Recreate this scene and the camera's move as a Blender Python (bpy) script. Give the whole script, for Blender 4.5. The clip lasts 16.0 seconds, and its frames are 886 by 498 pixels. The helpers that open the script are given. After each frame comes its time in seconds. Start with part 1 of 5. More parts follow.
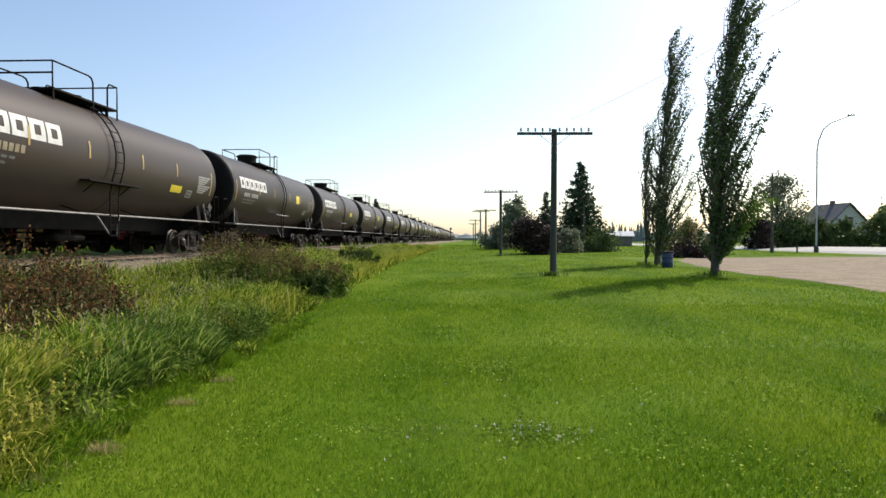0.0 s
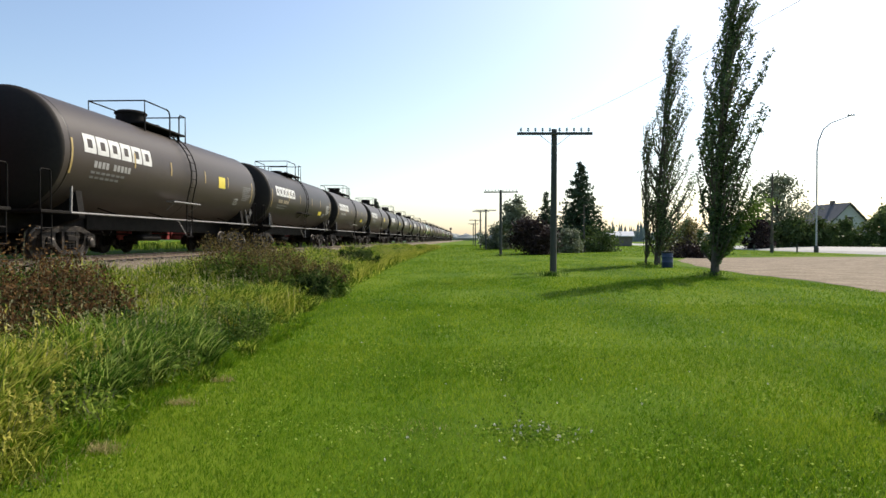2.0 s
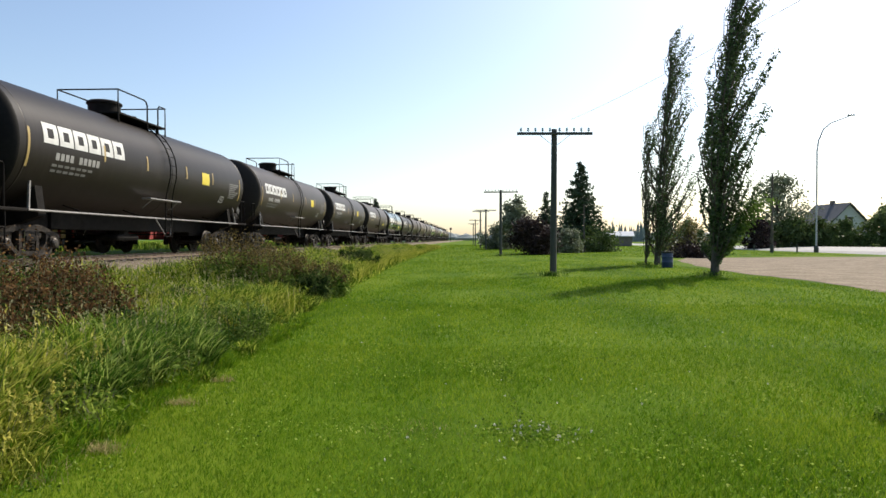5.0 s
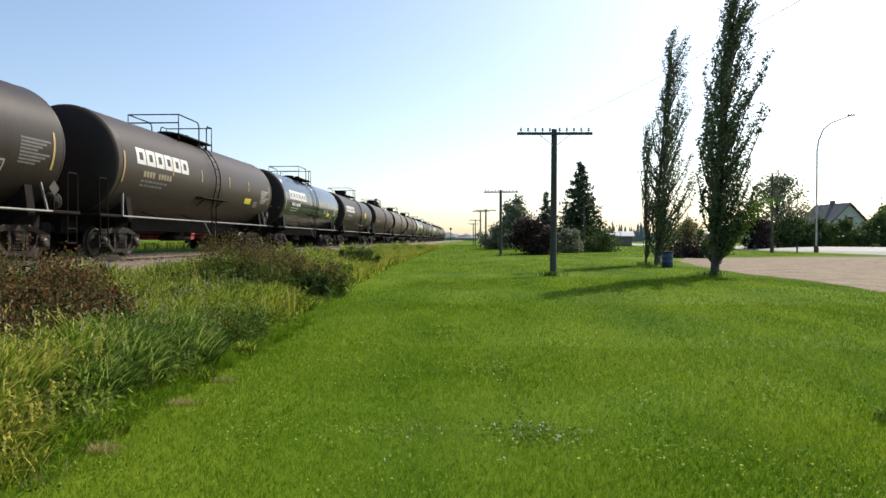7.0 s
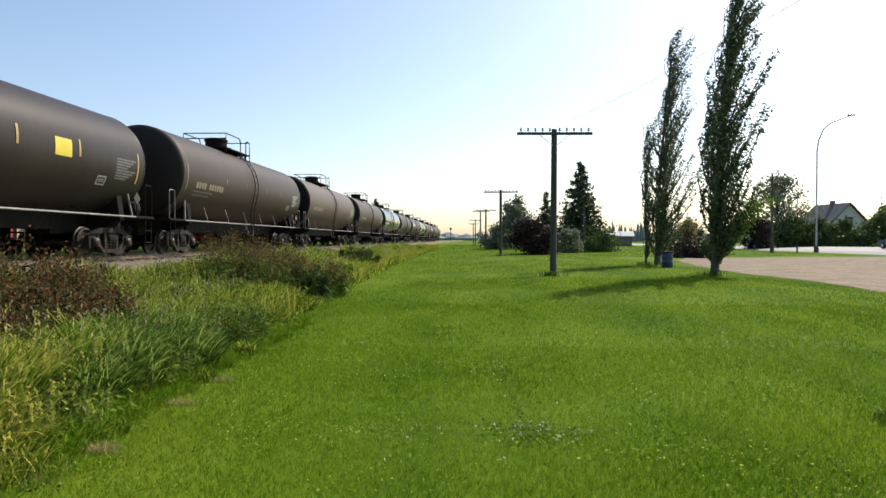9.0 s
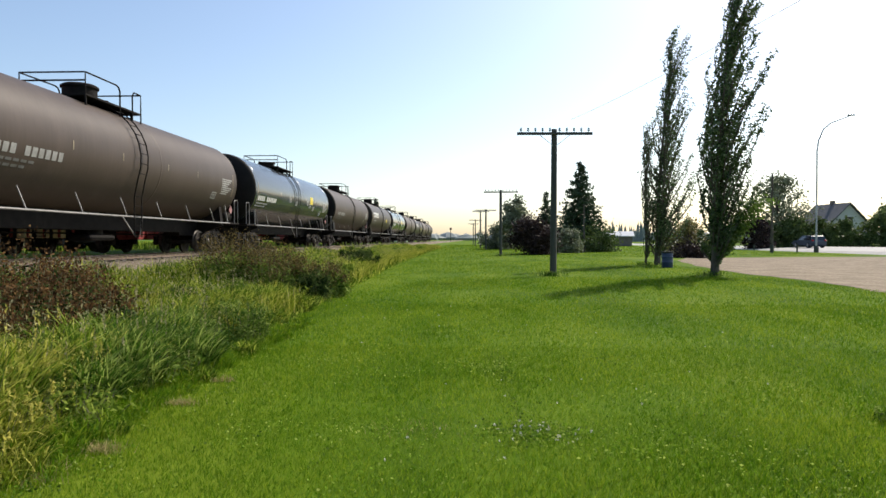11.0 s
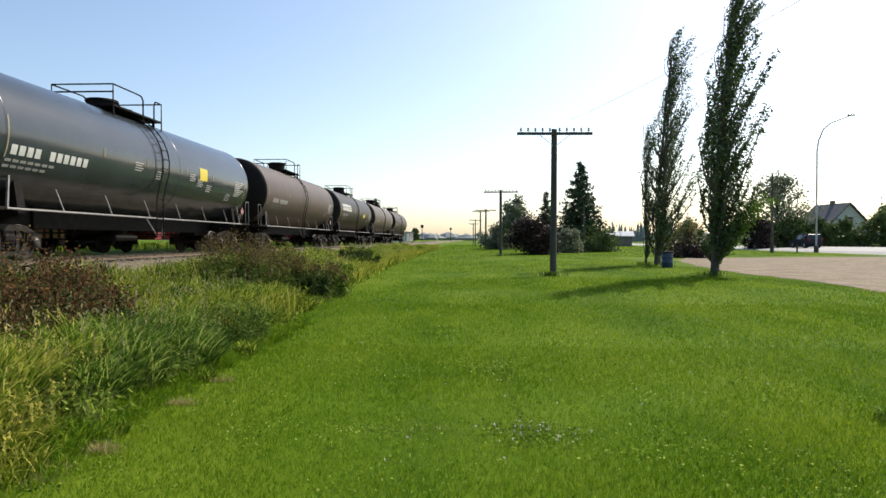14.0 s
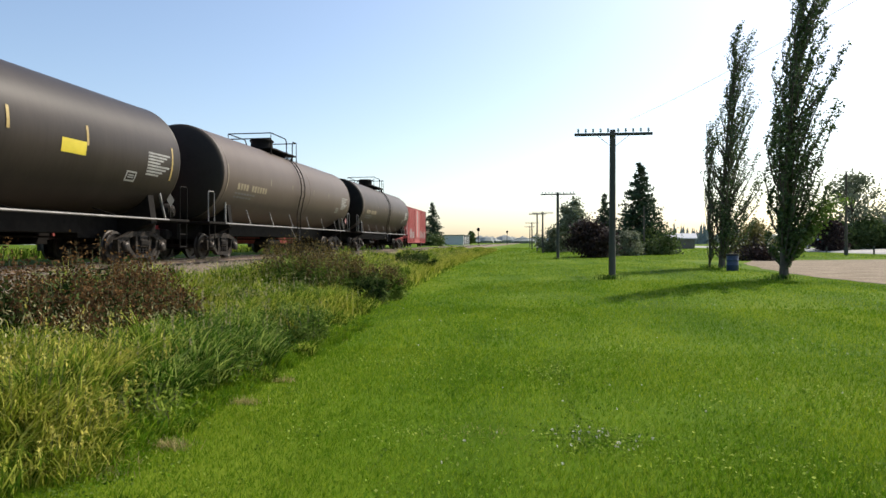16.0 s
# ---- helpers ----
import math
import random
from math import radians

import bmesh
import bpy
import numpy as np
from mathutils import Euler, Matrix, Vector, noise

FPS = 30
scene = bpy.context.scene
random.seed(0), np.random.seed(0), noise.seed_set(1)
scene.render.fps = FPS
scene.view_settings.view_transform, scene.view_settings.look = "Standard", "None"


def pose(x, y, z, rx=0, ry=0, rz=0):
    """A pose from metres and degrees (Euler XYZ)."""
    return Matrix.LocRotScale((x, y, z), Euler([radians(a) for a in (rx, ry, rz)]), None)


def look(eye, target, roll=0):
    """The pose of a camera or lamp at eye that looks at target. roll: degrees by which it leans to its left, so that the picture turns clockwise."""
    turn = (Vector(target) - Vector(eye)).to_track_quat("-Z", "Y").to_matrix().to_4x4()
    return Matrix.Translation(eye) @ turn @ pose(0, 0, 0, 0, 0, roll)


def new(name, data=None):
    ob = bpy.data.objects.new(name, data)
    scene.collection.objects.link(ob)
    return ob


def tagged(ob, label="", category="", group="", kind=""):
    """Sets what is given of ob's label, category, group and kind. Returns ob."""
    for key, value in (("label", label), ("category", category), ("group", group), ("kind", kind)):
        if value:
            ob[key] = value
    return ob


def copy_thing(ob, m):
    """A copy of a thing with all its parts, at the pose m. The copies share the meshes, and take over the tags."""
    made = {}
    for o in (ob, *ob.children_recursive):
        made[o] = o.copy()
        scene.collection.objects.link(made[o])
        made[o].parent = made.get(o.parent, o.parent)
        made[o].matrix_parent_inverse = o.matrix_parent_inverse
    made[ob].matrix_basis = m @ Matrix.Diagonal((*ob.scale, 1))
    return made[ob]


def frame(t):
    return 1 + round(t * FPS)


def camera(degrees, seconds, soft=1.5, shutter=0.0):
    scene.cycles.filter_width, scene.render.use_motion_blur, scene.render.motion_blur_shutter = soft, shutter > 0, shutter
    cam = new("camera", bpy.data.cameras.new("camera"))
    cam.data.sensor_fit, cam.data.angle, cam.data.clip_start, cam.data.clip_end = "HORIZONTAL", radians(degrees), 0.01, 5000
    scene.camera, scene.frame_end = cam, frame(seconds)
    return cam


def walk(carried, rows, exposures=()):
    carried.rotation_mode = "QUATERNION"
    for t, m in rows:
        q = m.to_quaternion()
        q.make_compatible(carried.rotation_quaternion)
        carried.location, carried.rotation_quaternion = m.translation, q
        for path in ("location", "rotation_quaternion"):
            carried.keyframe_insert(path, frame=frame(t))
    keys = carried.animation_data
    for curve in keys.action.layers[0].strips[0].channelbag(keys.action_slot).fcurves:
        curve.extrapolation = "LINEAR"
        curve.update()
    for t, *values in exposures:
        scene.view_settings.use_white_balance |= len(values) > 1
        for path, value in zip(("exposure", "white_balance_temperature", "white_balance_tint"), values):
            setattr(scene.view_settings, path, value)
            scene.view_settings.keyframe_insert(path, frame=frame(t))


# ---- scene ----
# ---- camera and its turn ----
BASE = pose(0, 0, 1.5, 89.17, 0, 2.4)


def panned(k):
    """The resting camera, turned by the part k of the last turn to the left."""
    return BASE @ pose(0, 0, 0, 0.27 * k, 4.977 * k, -0.15 * k)


cam = camera(68.8, 16.0)
walk(cam, [(t, panned(k)) for t, k in (
    (0, 0), (7, 0), (14, 0), (14.5, 0.015), (15, 0.03), (15.4, 0.047), (15.5, 0.052),
    (15.6, 0.078), (15.7, 0.175), (15.8, 0.38), (15.9, 0.665), (16, 1))])

# ---- light ----
SUN = Vector((0.669, 0.743, 0.907)).normalized()
world = bpy.data.worlds.new("sky")
scene.world = world
world.use_nodes = True
wn = world.node_tree
sky = wn.nodes.new("ShaderNodeTexSky")
sky.sky_type, sky.sun_disc = "NISHITA", False
sky.sun_elevation, sky.sun_rotation = radians(42), radians(42)
sky.air_density, sky.dust_density, sky.ozone_density = 1.0, 1.4, 1.2
wn.nodes["Background"].inputs["Strength"].default_value = 0.15
wn.links.new(sky.outputs[0], wn.nodes["Background"].inputs["Color"])
sun_data = bpy.data.lights.new("sun", "SUN")
sun_data.energy, sun_data.angle, sun_data.color = 4.5, radians(0.6), (1.0, 0.92, 0.79)
sun = new("sun", sun_data)
sun.matrix_world = look(SUN * 60, (0, 0, 0))
scene.view_settings.exposure = 0.3

# ---- materials ----


def material(name, colors, scale=3.0, rough=0.8, metal=0.0, bump=0.0, bump_scale=60.0, fine=0.35, detail=6,
             per="", stretch=(1, 1, 1), through_light=0.0, spec=0.5, coat=0.0, contrast=0.0):
    """A surface of two or three colours mixed by a coarse and a fine noise in metres; per: 'object' or 'island' shifts the tone of each piece."""
    m = bpy.data.materials.new(name)
    m.use_nodes = True
    t = m.node_tree
    n, link = t.nodes, t.links.new
    b = n["Principled BSDF"]
    b.inputs["Roughness"].default_value, b.inputs["Metallic"].default_value = rough, metal
    b.inputs["Specular IOR Level"].default_value = spec
    b.inputs["Coat Weight"].default_value = coat
    co = n.new("ShaderNodeTexCoord")
    mp = n.new("ShaderNodeMapping")
    mp.inputs["Scale"].default_value = stretch
    link(co.outputs["Object"], mp.inputs["Vector"])
    big = n.new("ShaderNodeTexNoise")
    big.inputs["Scale"].default_value, big.inputs["Detail"].default_value = scale, detail
    small = n.new("ShaderNodeTexNoise")
    small.inputs["Scale"].default_value, small.inputs["Detail"].default_value = bump_scale, 4
    for x in (big, small):
        link(mp.outputs[0], x.inputs["Vector"])
    add = n.new("ShaderNodeMix")
    add.inputs["Factor"].default_value = fine
    coarse = big.outputs["Fac"]
    if contrast:
        mr = n.new("ShaderNodeMapRange")
        mr.inputs["From Min"].default_value, mr.inputs["From Max"].default_value = 0.5 - 0.5 / contrast, 0.5 + 0.5 / contrast
        link(coarse, mr.inputs["Value"])
        coarse = mr.outputs["Result"]
    link(coarse, add.inputs["A"])
    link(small.outputs["Fac"], add.inputs["B"])
    value = add.outputs["Result"]
    if per:
        src = n.new("ShaderNodeObjectInfo" if per == "object" else "ShaderNodeNewGeometry")
        mix = n.new("ShaderNodeMix")
        mix.inputs["Factor"].default_value = 0.5
        link(value, mix.inputs["A"])
        link(src.outputs["Random" if per == "object" else "Random Per Island"], mix.inputs["B"])
        value = mix.outputs["Result"]
    ramp = n.new("ShaderNodeValToRGB")
    lo, hi = (0.32, 0.68) if not per else (0.27, 0.73)
    ramp.color_ramp.elements[0].position, ramp.color_ramp.elements[1].position = lo, hi
    ramp.color_ramp.elements[0].color, ramp.color_ramp.elements[1].color = (*colors[0], 1), (*colors[-1], 1)
    for i, c in enumerate(colors[1:-1], 1):
        ramp.color_ramp.elements.new(lo + (hi - lo) * i / (len(colors) - 1)).color = (*c, 1)
    link(value, ramp.inputs["Fac"])
    link(ramp.outputs["Color"], b.inputs["Base Color"])
    if bump:
        bp = n.new("ShaderNodeBump")
        bp.inputs["Strength"].default_value, bp.inputs["Distance"].default_value = bump, 0.02
        link(small.outputs["Fac"], bp.inputs["Height"])
        link(bp.outputs[0], b.inputs["Normal"])
    if through_light:
        tr = n.new("ShaderNodeBsdfTranslucent")
        link(ramp.outputs["Color"], tr.inputs["Color"])
        ms = n.new("ShaderNodeMixShader")
        ms.inputs["Fac"].default_value = through_light
        link(b.outputs[0], ms.inputs[1])
        link(tr.outputs[0], ms.inputs[2])
        link(ms.outputs[0], n["Material Output"].inputs["Surface"])
    return m


LAWN = material("lawn_soil", [(0.045, 0.092, 0.004), (0.088, 0.15, 0.006), (0.14, 0.19, 0.014)], 0.35, 0.9, bump=0.6, bump_scale=30, fine=0.3, spec=0.05, stretch=(1, 0.3, 1), contrast=1.4)
BLADE = material("lawn_blade", [(0.055, 0.14, 0.004), (0.122, 0.228, 0.006), (0.29, 0.36, 0.03)], 0.75, 0.7, per="island", through_light=0.45, spec=0.1, stretch=(1, 0.4, 1), fine=0.25, contrast=1.9)
REED = material("tall_grass_blade", [(0.03, 0.07, 0.005), (0.13, 0.22, 0.015), (0.5, 0.52, 0.09)], 1.3, 0.7, per="island", through_light=0.45, spec=0.06, contrast=2.4, fine=0.2)
YELLOW_REED = material("yellowing_grass_blade", [(0.08, 0.12, 0.009), (0.25, 0.295, 0.025), (0.56, 0.52, 0.11)], 0.8, 0.7, per="island", through_light=0.4, spec=0.08)
TUSSOCK = material("deep_green_grass_blade", [(0.022, 0.065, 0.006), (0.08, 0.168, 0.016), (0.38, 0.46, 0.11)], 2.0, 0.7, per="island", through_light=0.45, spec=0.06, contrast=2.2, fine=0.2)
SEED = material("seed_head", [(0.28, 0.25, 0.11), (0.5, 0.46, 0.24)], 3, 0.8, per="island", through_light=0.3, spec=0.1)
GREEN_WEED = material("green_weed_leaf", [(0.055, 0.1, 0.013), (0.17, 0.25, 0.028), (0.38, 0.45, 0.08)], 3.5, 0.75, per="island", through_light=0.4, spec=0.06, contrast=2.4, fine=0.2)
MID_WEED = material("mid_green_weed_leaf", [(0.04, 0.085, 0.01), (0.11, 0.18, 0.022), (0.27, 0.34, 0.075)], 3.5, 0.75, per="island", through_light=0.35, spec=0.08, contrast=2.4, fine=0.2)
WEED = material("weed_leaf", [(0.014, 0.03, 0.008), (0.04, 0.068, 0.016), (0.12, 0.16, 0.045)], 3.5, 0.8, per="island", through_light=0.3, spec=0.04, contrast=2.4, fine=0.2)
RUST_LEAF = material("rusty_seed_leaf", [(0.04, 0.023, 0.012), (0.11, 0.06, 0.027), (0.21, 0.12, 0.045)], 5.5, 0.8, per="island", through_light=0.3, spec=0.04, contrast=2.4, fine=0.2)
BROWN_TOP = material("olive_brown_seed_leaf", [(0.035, 0.03, 0.012), (0.11, 0.082, 0.03), (0.25, 0.18, 0.06)], 3.5, 0.75, per="island", through_light=0.25, spec=0.08, contrast=2.4, fine=0.2)
BRIGHT_LEAF = material("bright_clover_leaf", [(0.07, 0.16, 0.01), (0.2, 0.33, 0.03), (0.45, 0.52, 0.12)], 2, 0.8, per="island", through_light=0.45, spec=0.02)
YELLOW_PETAL = material("yellow_petal", [(0.48, 0.42, 0.07), (0.66, 0.6, 0.16)], 6, 0.7, per="island", through_light=0.3, spec=0.1)
STEM = material("plant_stem", [(0.06, 0.08, 0.02), (0.12, 0.1, 0.05)], 6, 0.8)
POPLAR_LEAF = material("poplar_leaf", [(0.025, 0.055, 0.014), (0.06, 0.105, 0.026), (0.15, 0.2, 0.08)], 1, 0.45, per="island", through_light=0.3, spec=0.4)
LIGHT_LEAF = material("young_poplar_leaf", [(0.06, 0.11, 0.015), (0.11, 0.18, 0.03), (0.16, 0.24, 0.05)], 1, 0.5, per="island", through_light=0.4, spec=0.3)
FAR_LEAF = material("broad_leaf", [(0.045, 0.075, 0.02), (0.08, 0.12, 0.032), (0.13, 0.17, 0.055)], 1, 0.6, per="island", through_light=0.25, spec=0.2)
# Leaf green lightened and greyed so that the colour carries the air haze.
HAZY_LEAF = material("haze_greyed_leaf", [(0.1, 0.125, 0.07), (0.18, 0.2, 0.12), (0.28, 0.3, 0.2)], 1, 0.6, per="island", through_light=0.25, spec=0.2)
OLIVE_LEAF = material("olive_autumn_leaf", [(0.09, 0.085, 0.03), (0.17, 0.16, 0.05), (0.27, 0.22, 0.08)], 1, 0.6, per="island", through_light=0.3, spec=0.2)
MAROON_LEAF = material("maroon_leaf", [(0.018, 0.013, 0.012), (0.036, 0.023, 0.021), (0.062, 0.04, 0.034)], 1, 0.6, per="island", through_light=0.2, spec=0.2)
NEEDLE = material("spruce_needle", [(0.02, 0.042, 0.02), (0.04, 0.07, 0.033), (0.07, 0.1, 0.05)], 2, 0.7, per="island", through_light=0.1, spec=0.2)
BARK = material("bark", [(0.05, 0.04, 0.03), (0.13, 0.11, 0.085)], 6, 0.9, bump=0.8, bump_scale=25, stretch=(1, 1, 0.25))
POLE_WOOD = material("weathered_pole_wood", [(0.035, 0.04, 0.035), (0.09, 0.085, 0.07)], 4, 0.85, bump=0.6, bump_scale=40, stretch=(1, 1, 0.08))
GLASS_GREEN = material("insulator_glass", [(0.3, 0.4, 0.4), (0.45, 0.55, 0.55)], 4, 0.15, spec=0.7)
WIRE = material("wire", [(0.3, 0.3, 0.31), (0.4, 0.4, 0.4)], 4, 0.6, metal=0.5)
GRAVEL = material("gravel", [(0.14, 0.11, 0.075), (0.235, 0.185, 0.13), (0.36, 0.295, 0.215)], 0.9, 0.95, bump=0.9, bump_scale=9, fine=0.6, spec=0.1, stretch=(0.8, 1, 1))
BALLAST = material("ballast", [(0.095, 0.073, 0.053), (0.185, 0.147, 0.108), (0.3, 0.245, 0.185)], 9, 0.95, bump=1.0, bump_scale=28, fine=0.5, spec=0.2)
STONE = material("ballast_stone", [(0.1, 0.078, 0.058), (0.205, 0.165, 0.122), (0.34, 0.28, 0.215)], 9, 0.9, per="island", spec=0.2)
TIE = material("creosoted_tie", [(0.05, 0.04, 0.033), (0.13, 0.11, 0.09)], 5, 0.9, bump=0.6, stretch=(0.2, 1, 1), per="island")
RAIL_STEEL = material("rail_steel", [(0.13, 0.085, 0.06), (0.24, 0.17, 0.12)], 6, 0.6, metal=0.3, bump=0.2)
RAIL_TOP = material("polished_rail_head", [(0.5, 0.48, 0.45), (0.62, 0.6, 0.57)], 6, 0.25, metal=1.0)
CONCRETE = material("road_concrete", [(0.3, 0.285, 0.265), (0.4, 0.38, 0.355)], 1, 0.85, bump=0.2)
TANK_DARK = material("faded_black_tank_paint", [(0.018, 0.0138, 0.0113), (0.036, 0.028, 0.023), (0.058, 0.045, 0.037)], 0.9, 0.45, bump=0.05, bump_scale=9, fine=0.35, stretch=(1, 1.6, 0.22), spec=0.2, per="object")
TANK_BROWN = material("dusty_brown_tank_paint", [(0.056, 0.041, 0.033), (0.086, 0.064, 0.052), (0.115, 0.087, 0.071)], 0.8, 0.5, bump=0.05, bump_scale=9, fine=0.35, stretch=(1, 1.6, 0.22), spec=0.2, per="object")
TANK_BLUE = material("glossy_blue_black_tank_paint", [(0.028, 0.036, 0.042), (0.042, 0.052, 0.06)], 0.8, 0.2, bump=0.02, bump_scale=2, fine=0.25, spec=0.45, coat=0.15)
TAN_MARK = material("dusty_tan_stencil", [(0.2, 0.16, 0.1), (0.36, 0.3, 0.2)], 5, 0.7)
# Blacker than the barrels: the heads' shade away from the sun is painted in.
HEAD_SHADE = material("shade_black_tank_head", [(0.009, 0.008, 0.007), (0.02, 0.017, 0.015), (0.032, 0.027, 0.023)], 1.5, 0.65, bump=0.1, bump_scale=12, fine=0.4, spec=0.12, per="object")
IRON = material("dirty_black_iron", [(0.008, 0.007, 0.0065), (0.02, 0.017, 0.015)], 6, 0.75, bump=0.3, spec=0.08)
GREASE = material("dusty_cast_steel", [(0.008, 0.0065, 0.005), (0.02, 0.015, 0.011), (0.075, 0.055, 0.04)], 9, 0.75, metal=0.2, bump=0.6, spec=0.3)
WHEEL_STEEL = material("wheel_steel", [(0.016, 0.013, 0.011), (0.075, 0.062, 0.052)], 6, 0.5, metal=0.5, bump=0.15)
SIDE_RAIL = material("worn_grey_side_rail", [(0.16, 0.15, 0.14), (0.3, 0.285, 0.27)], 3, 0.5, metal=0.3)
WHITE_MARK = material("white_stencil_paint", [(0.5, 0.49, 0.46), (0.72, 0.71, 0.68)], 4, 0.55)
DULL_MARK = material("dusty_white_stencil", [(0.22, 0.215, 0.2), (0.4, 0.39, 0.37)], 5, 0.7)
GREY_MARK = material("faded_grey_stencil", [(0.1, 0.097, 0.092), (0.17, 0.165, 0.155)], 5, 0.7)
YELLOW_MARK = material("yellow_reflective_strip", [(0.3, 0.2, 0.06), (0.5, 0.37, 0.13)], 5, 0.5)
YELLOW_SIGN = material("yellow_placard", [(0.6, 0.47, 0.03), (0.75, 0.6, 0.05)], 3, 0.5)
PINK_SIGN = material("red_white_placard", [(0.5, 0.12, 0.12), (0.75, 0.5, 0.48)], 9, 0.5)
BOX_RED = material("faded_red_boxcar_paint", [(0.24, 0.03, 0.03), (0.36, 0.06, 0.055), (0.42, 0.1, 0.09)], 1.2, 0.6, bump=0.1, stretch=(1, 1, 0.4))
STEEL_GREY = material("galvanised_steel", [(0.3, 0.31, 0.32), (0.42, 0.43, 0.44)], 3, 0.45, metal=0.6)
BIN_BLUE = material("blue_drum_paint", [(0.02, 0.035, 0.09), (0.04, 0.07, 0.16)], 4, 0.5, bump=0.2)
WALL_WHITE = material("pale_siding", [(0.55, 0.53, 0.5), (0.66, 0.64, 0.6)], 2, 0.8, bump=0.2, bump_scale=12, stretch=(0.1, 0.1, 4))
ROOF_GREY = material("asphalt_shingle", [(0.07, 0.07, 0.075), (0.13, 0.13, 0.135)], 3, 0.9, bump=0.5)
ROOF_PALE = material("pale_metal_roof", [(0.42, 0.43, 0.45), (0.52, 0.53, 0.55)], 2, 0.6)
WALL_BROWN = material("brown_cladding", [(0.12, 0.1, 0.09), (0.2, 0.17, 0.15)], 2, 0.8)
DARK_GLASS = material("window_glass", [(0.02, 0.025, 0.03), (0.03, 0.035, 0.04)], 2, 0.08, spec=0.8)
CAR_PAINT = material("dark_car_paint", [(0.012, 0.016, 0.022), (0.02, 0.025, 0.033)], 2, 0.5, spec=0.2)
CAR_SILVER = material("grey_car_paint", [(0.035, 0.05, 0.075), (0.055, 0.075, 0.105)], 2, 0.5, metal=0.1)
RUBBER = material("tyre_rubber", [(0.012, 0.012, 0.012), (0.025, 0.025, 0.025)], 8, 0.85)
# Distance haze is mixed into these two base colours, hence the pale grey.
FAR_WOODS = material("haze_paled_woods", [(0.2, 0.22, 0.21), (0.3, 0.32, 0.31)], 0.05, 0.95)
FAR_CONIFER = material("haze_paled_conifer", [(0.12, 0.15, 0.14), (0.2, 0.23, 0.21)], 0.3, 0.95)
TAIL_RED = material("red_lamp_lens", [(0.3, 0.01, 0.01), (0.4, 0.02, 0.02)], 4, 0.2)
CREAM = material("cream_painted_wall", [(0.55, 0.45, 0.28), (0.68, 0.57, 0.38)], 1, 0.7, bump=0.1)
CLOVER = material("white_clover", [(0.55, 0.54, 0.42), (0.75, 0.73, 0.6)], 9, 0.9, per="island", through_light=0.2, spec=0.02)
DRY = material("dry_cut_grass", [(0.28, 0.22, 0.09), (0.5, 0.42, 0.2)], 5, 0.9, per="island", through_light=0.3, spec=0.02)

# ---- mesh helpers ----


def part(name, bm, mat, parent=None, label="", at=None, smooth=None):
    """Links a bmesh as one mesh object, under a thing or on its own."""
    me = bpy.data.meshes.new(name)
    bm.to_mesh(me)
    bm.free()
    me.materials.append(mat)
    if smooth is not None:
        me.shade_smooth()
        if smooth < 180:
            me.set_sharp_from_angle(angle=radians(smooth))
    ob = new(name, me)
    if parent is not None:
        ob.parent = parent
    if at is not None:
        ob.matrix_basis = at
    if label:
        tagged(ob, label)
    return ob


def raw(name, verts, faces, mat, smooth=False):
    me = bpy.data.meshes.new(name)
    me.from_pydata(verts, [], faces)
    me.materials.append(mat)
    if smooth:
        me.shade_smooth()
    return new(name, me)


def thing(name, label, category, at, group=""):
    ob = new(name)
    ob.empty_display_size = 0.3
    ob.matrix_basis = at
    return tagged(ob, label, category, group)


def box(bm, x0, x1, y0, y1, z0, z1, bevel=0.0):
    r = bmesh.ops.create_cube(bm, size=1, matrix=Matrix.Translation(((x0 + x1) / 2, (y0 + y1) / 2, (z0 + z1) / 2)) @ Matrix.Diagonal((x1 - x0, y1 - y0, z1 - z0, 1)))
    if bevel:
        es = list({e for v in r["verts"] for e in v.link_edges})
        bmesh.ops.bevel(bm, geom=es, offset=bevel, segments=2, affect="EDGES", profile=0.5)
    return bm


def tube(bm, pts, r, n=6, r1=None):
    """A round bar along a line of points, from radius r to r1."""
    pts = [Vector(p) for p in pts]
    rings, last = [], None
    for i, p in enumerate(pts):
        d = (pts[min(i + 1, len(pts) - 1)] - pts[max(i - 1, 0)]).normalized()
        side = d.orthogonal().normalized() if last is None else (last - d * last.dot(d)).normalized()
        last = side
        up = d.cross(side)
        rr = r if r1 is None else r + (r1 - r) * i / (len(pts) - 1)
        rings.append([bm.verts.new(p + (side * math.cos(a) + up * math.sin(a)) * rr) for a in (2 * math.pi * k / n for k in range(n))])
    for a, b in zip(rings, rings[1:]):
        for k in range(n):
            bm.faces.new((a[k], a[(k + 1) % n], b[(k + 1) % n], b[k]))
    bm.faces.new(rings[0][::-1])
    bm.faces.new(rings[-1])
    return bm


def lathe(bm, profile, n, axis="Z", centre=(0, 0, 0)):
    """Turns (radius, along) pairs round an axis."""
    c = Vector(centre)
    rings = []
    for r, h in profile:
        ring = []
        for k in range(n):
            a = 2 * math.pi * k / n
            u, v = r * math.cos(a), r * math.sin(a)
            ring.append(bm.verts.new(c + Vector({"Z": (u, v, h), "Y": (u, h, v), "X": (h, u, v)}[axis])))
        rings.append(ring)
    for a, b in zip(rings, rings[1:]):
        for k in range(n):
            bm.faces.new((a[k], a[(k + 1) % n], b[(k + 1) % n], b[k]))
    bm.faces.new(rings[0][::-1])
    bm.faces.new(rings[-1])
    bmesh.ops.recalc_face_normals(bm, faces=bm.faces[:])
    return bm


def bm_new():
    return bmesh.new()


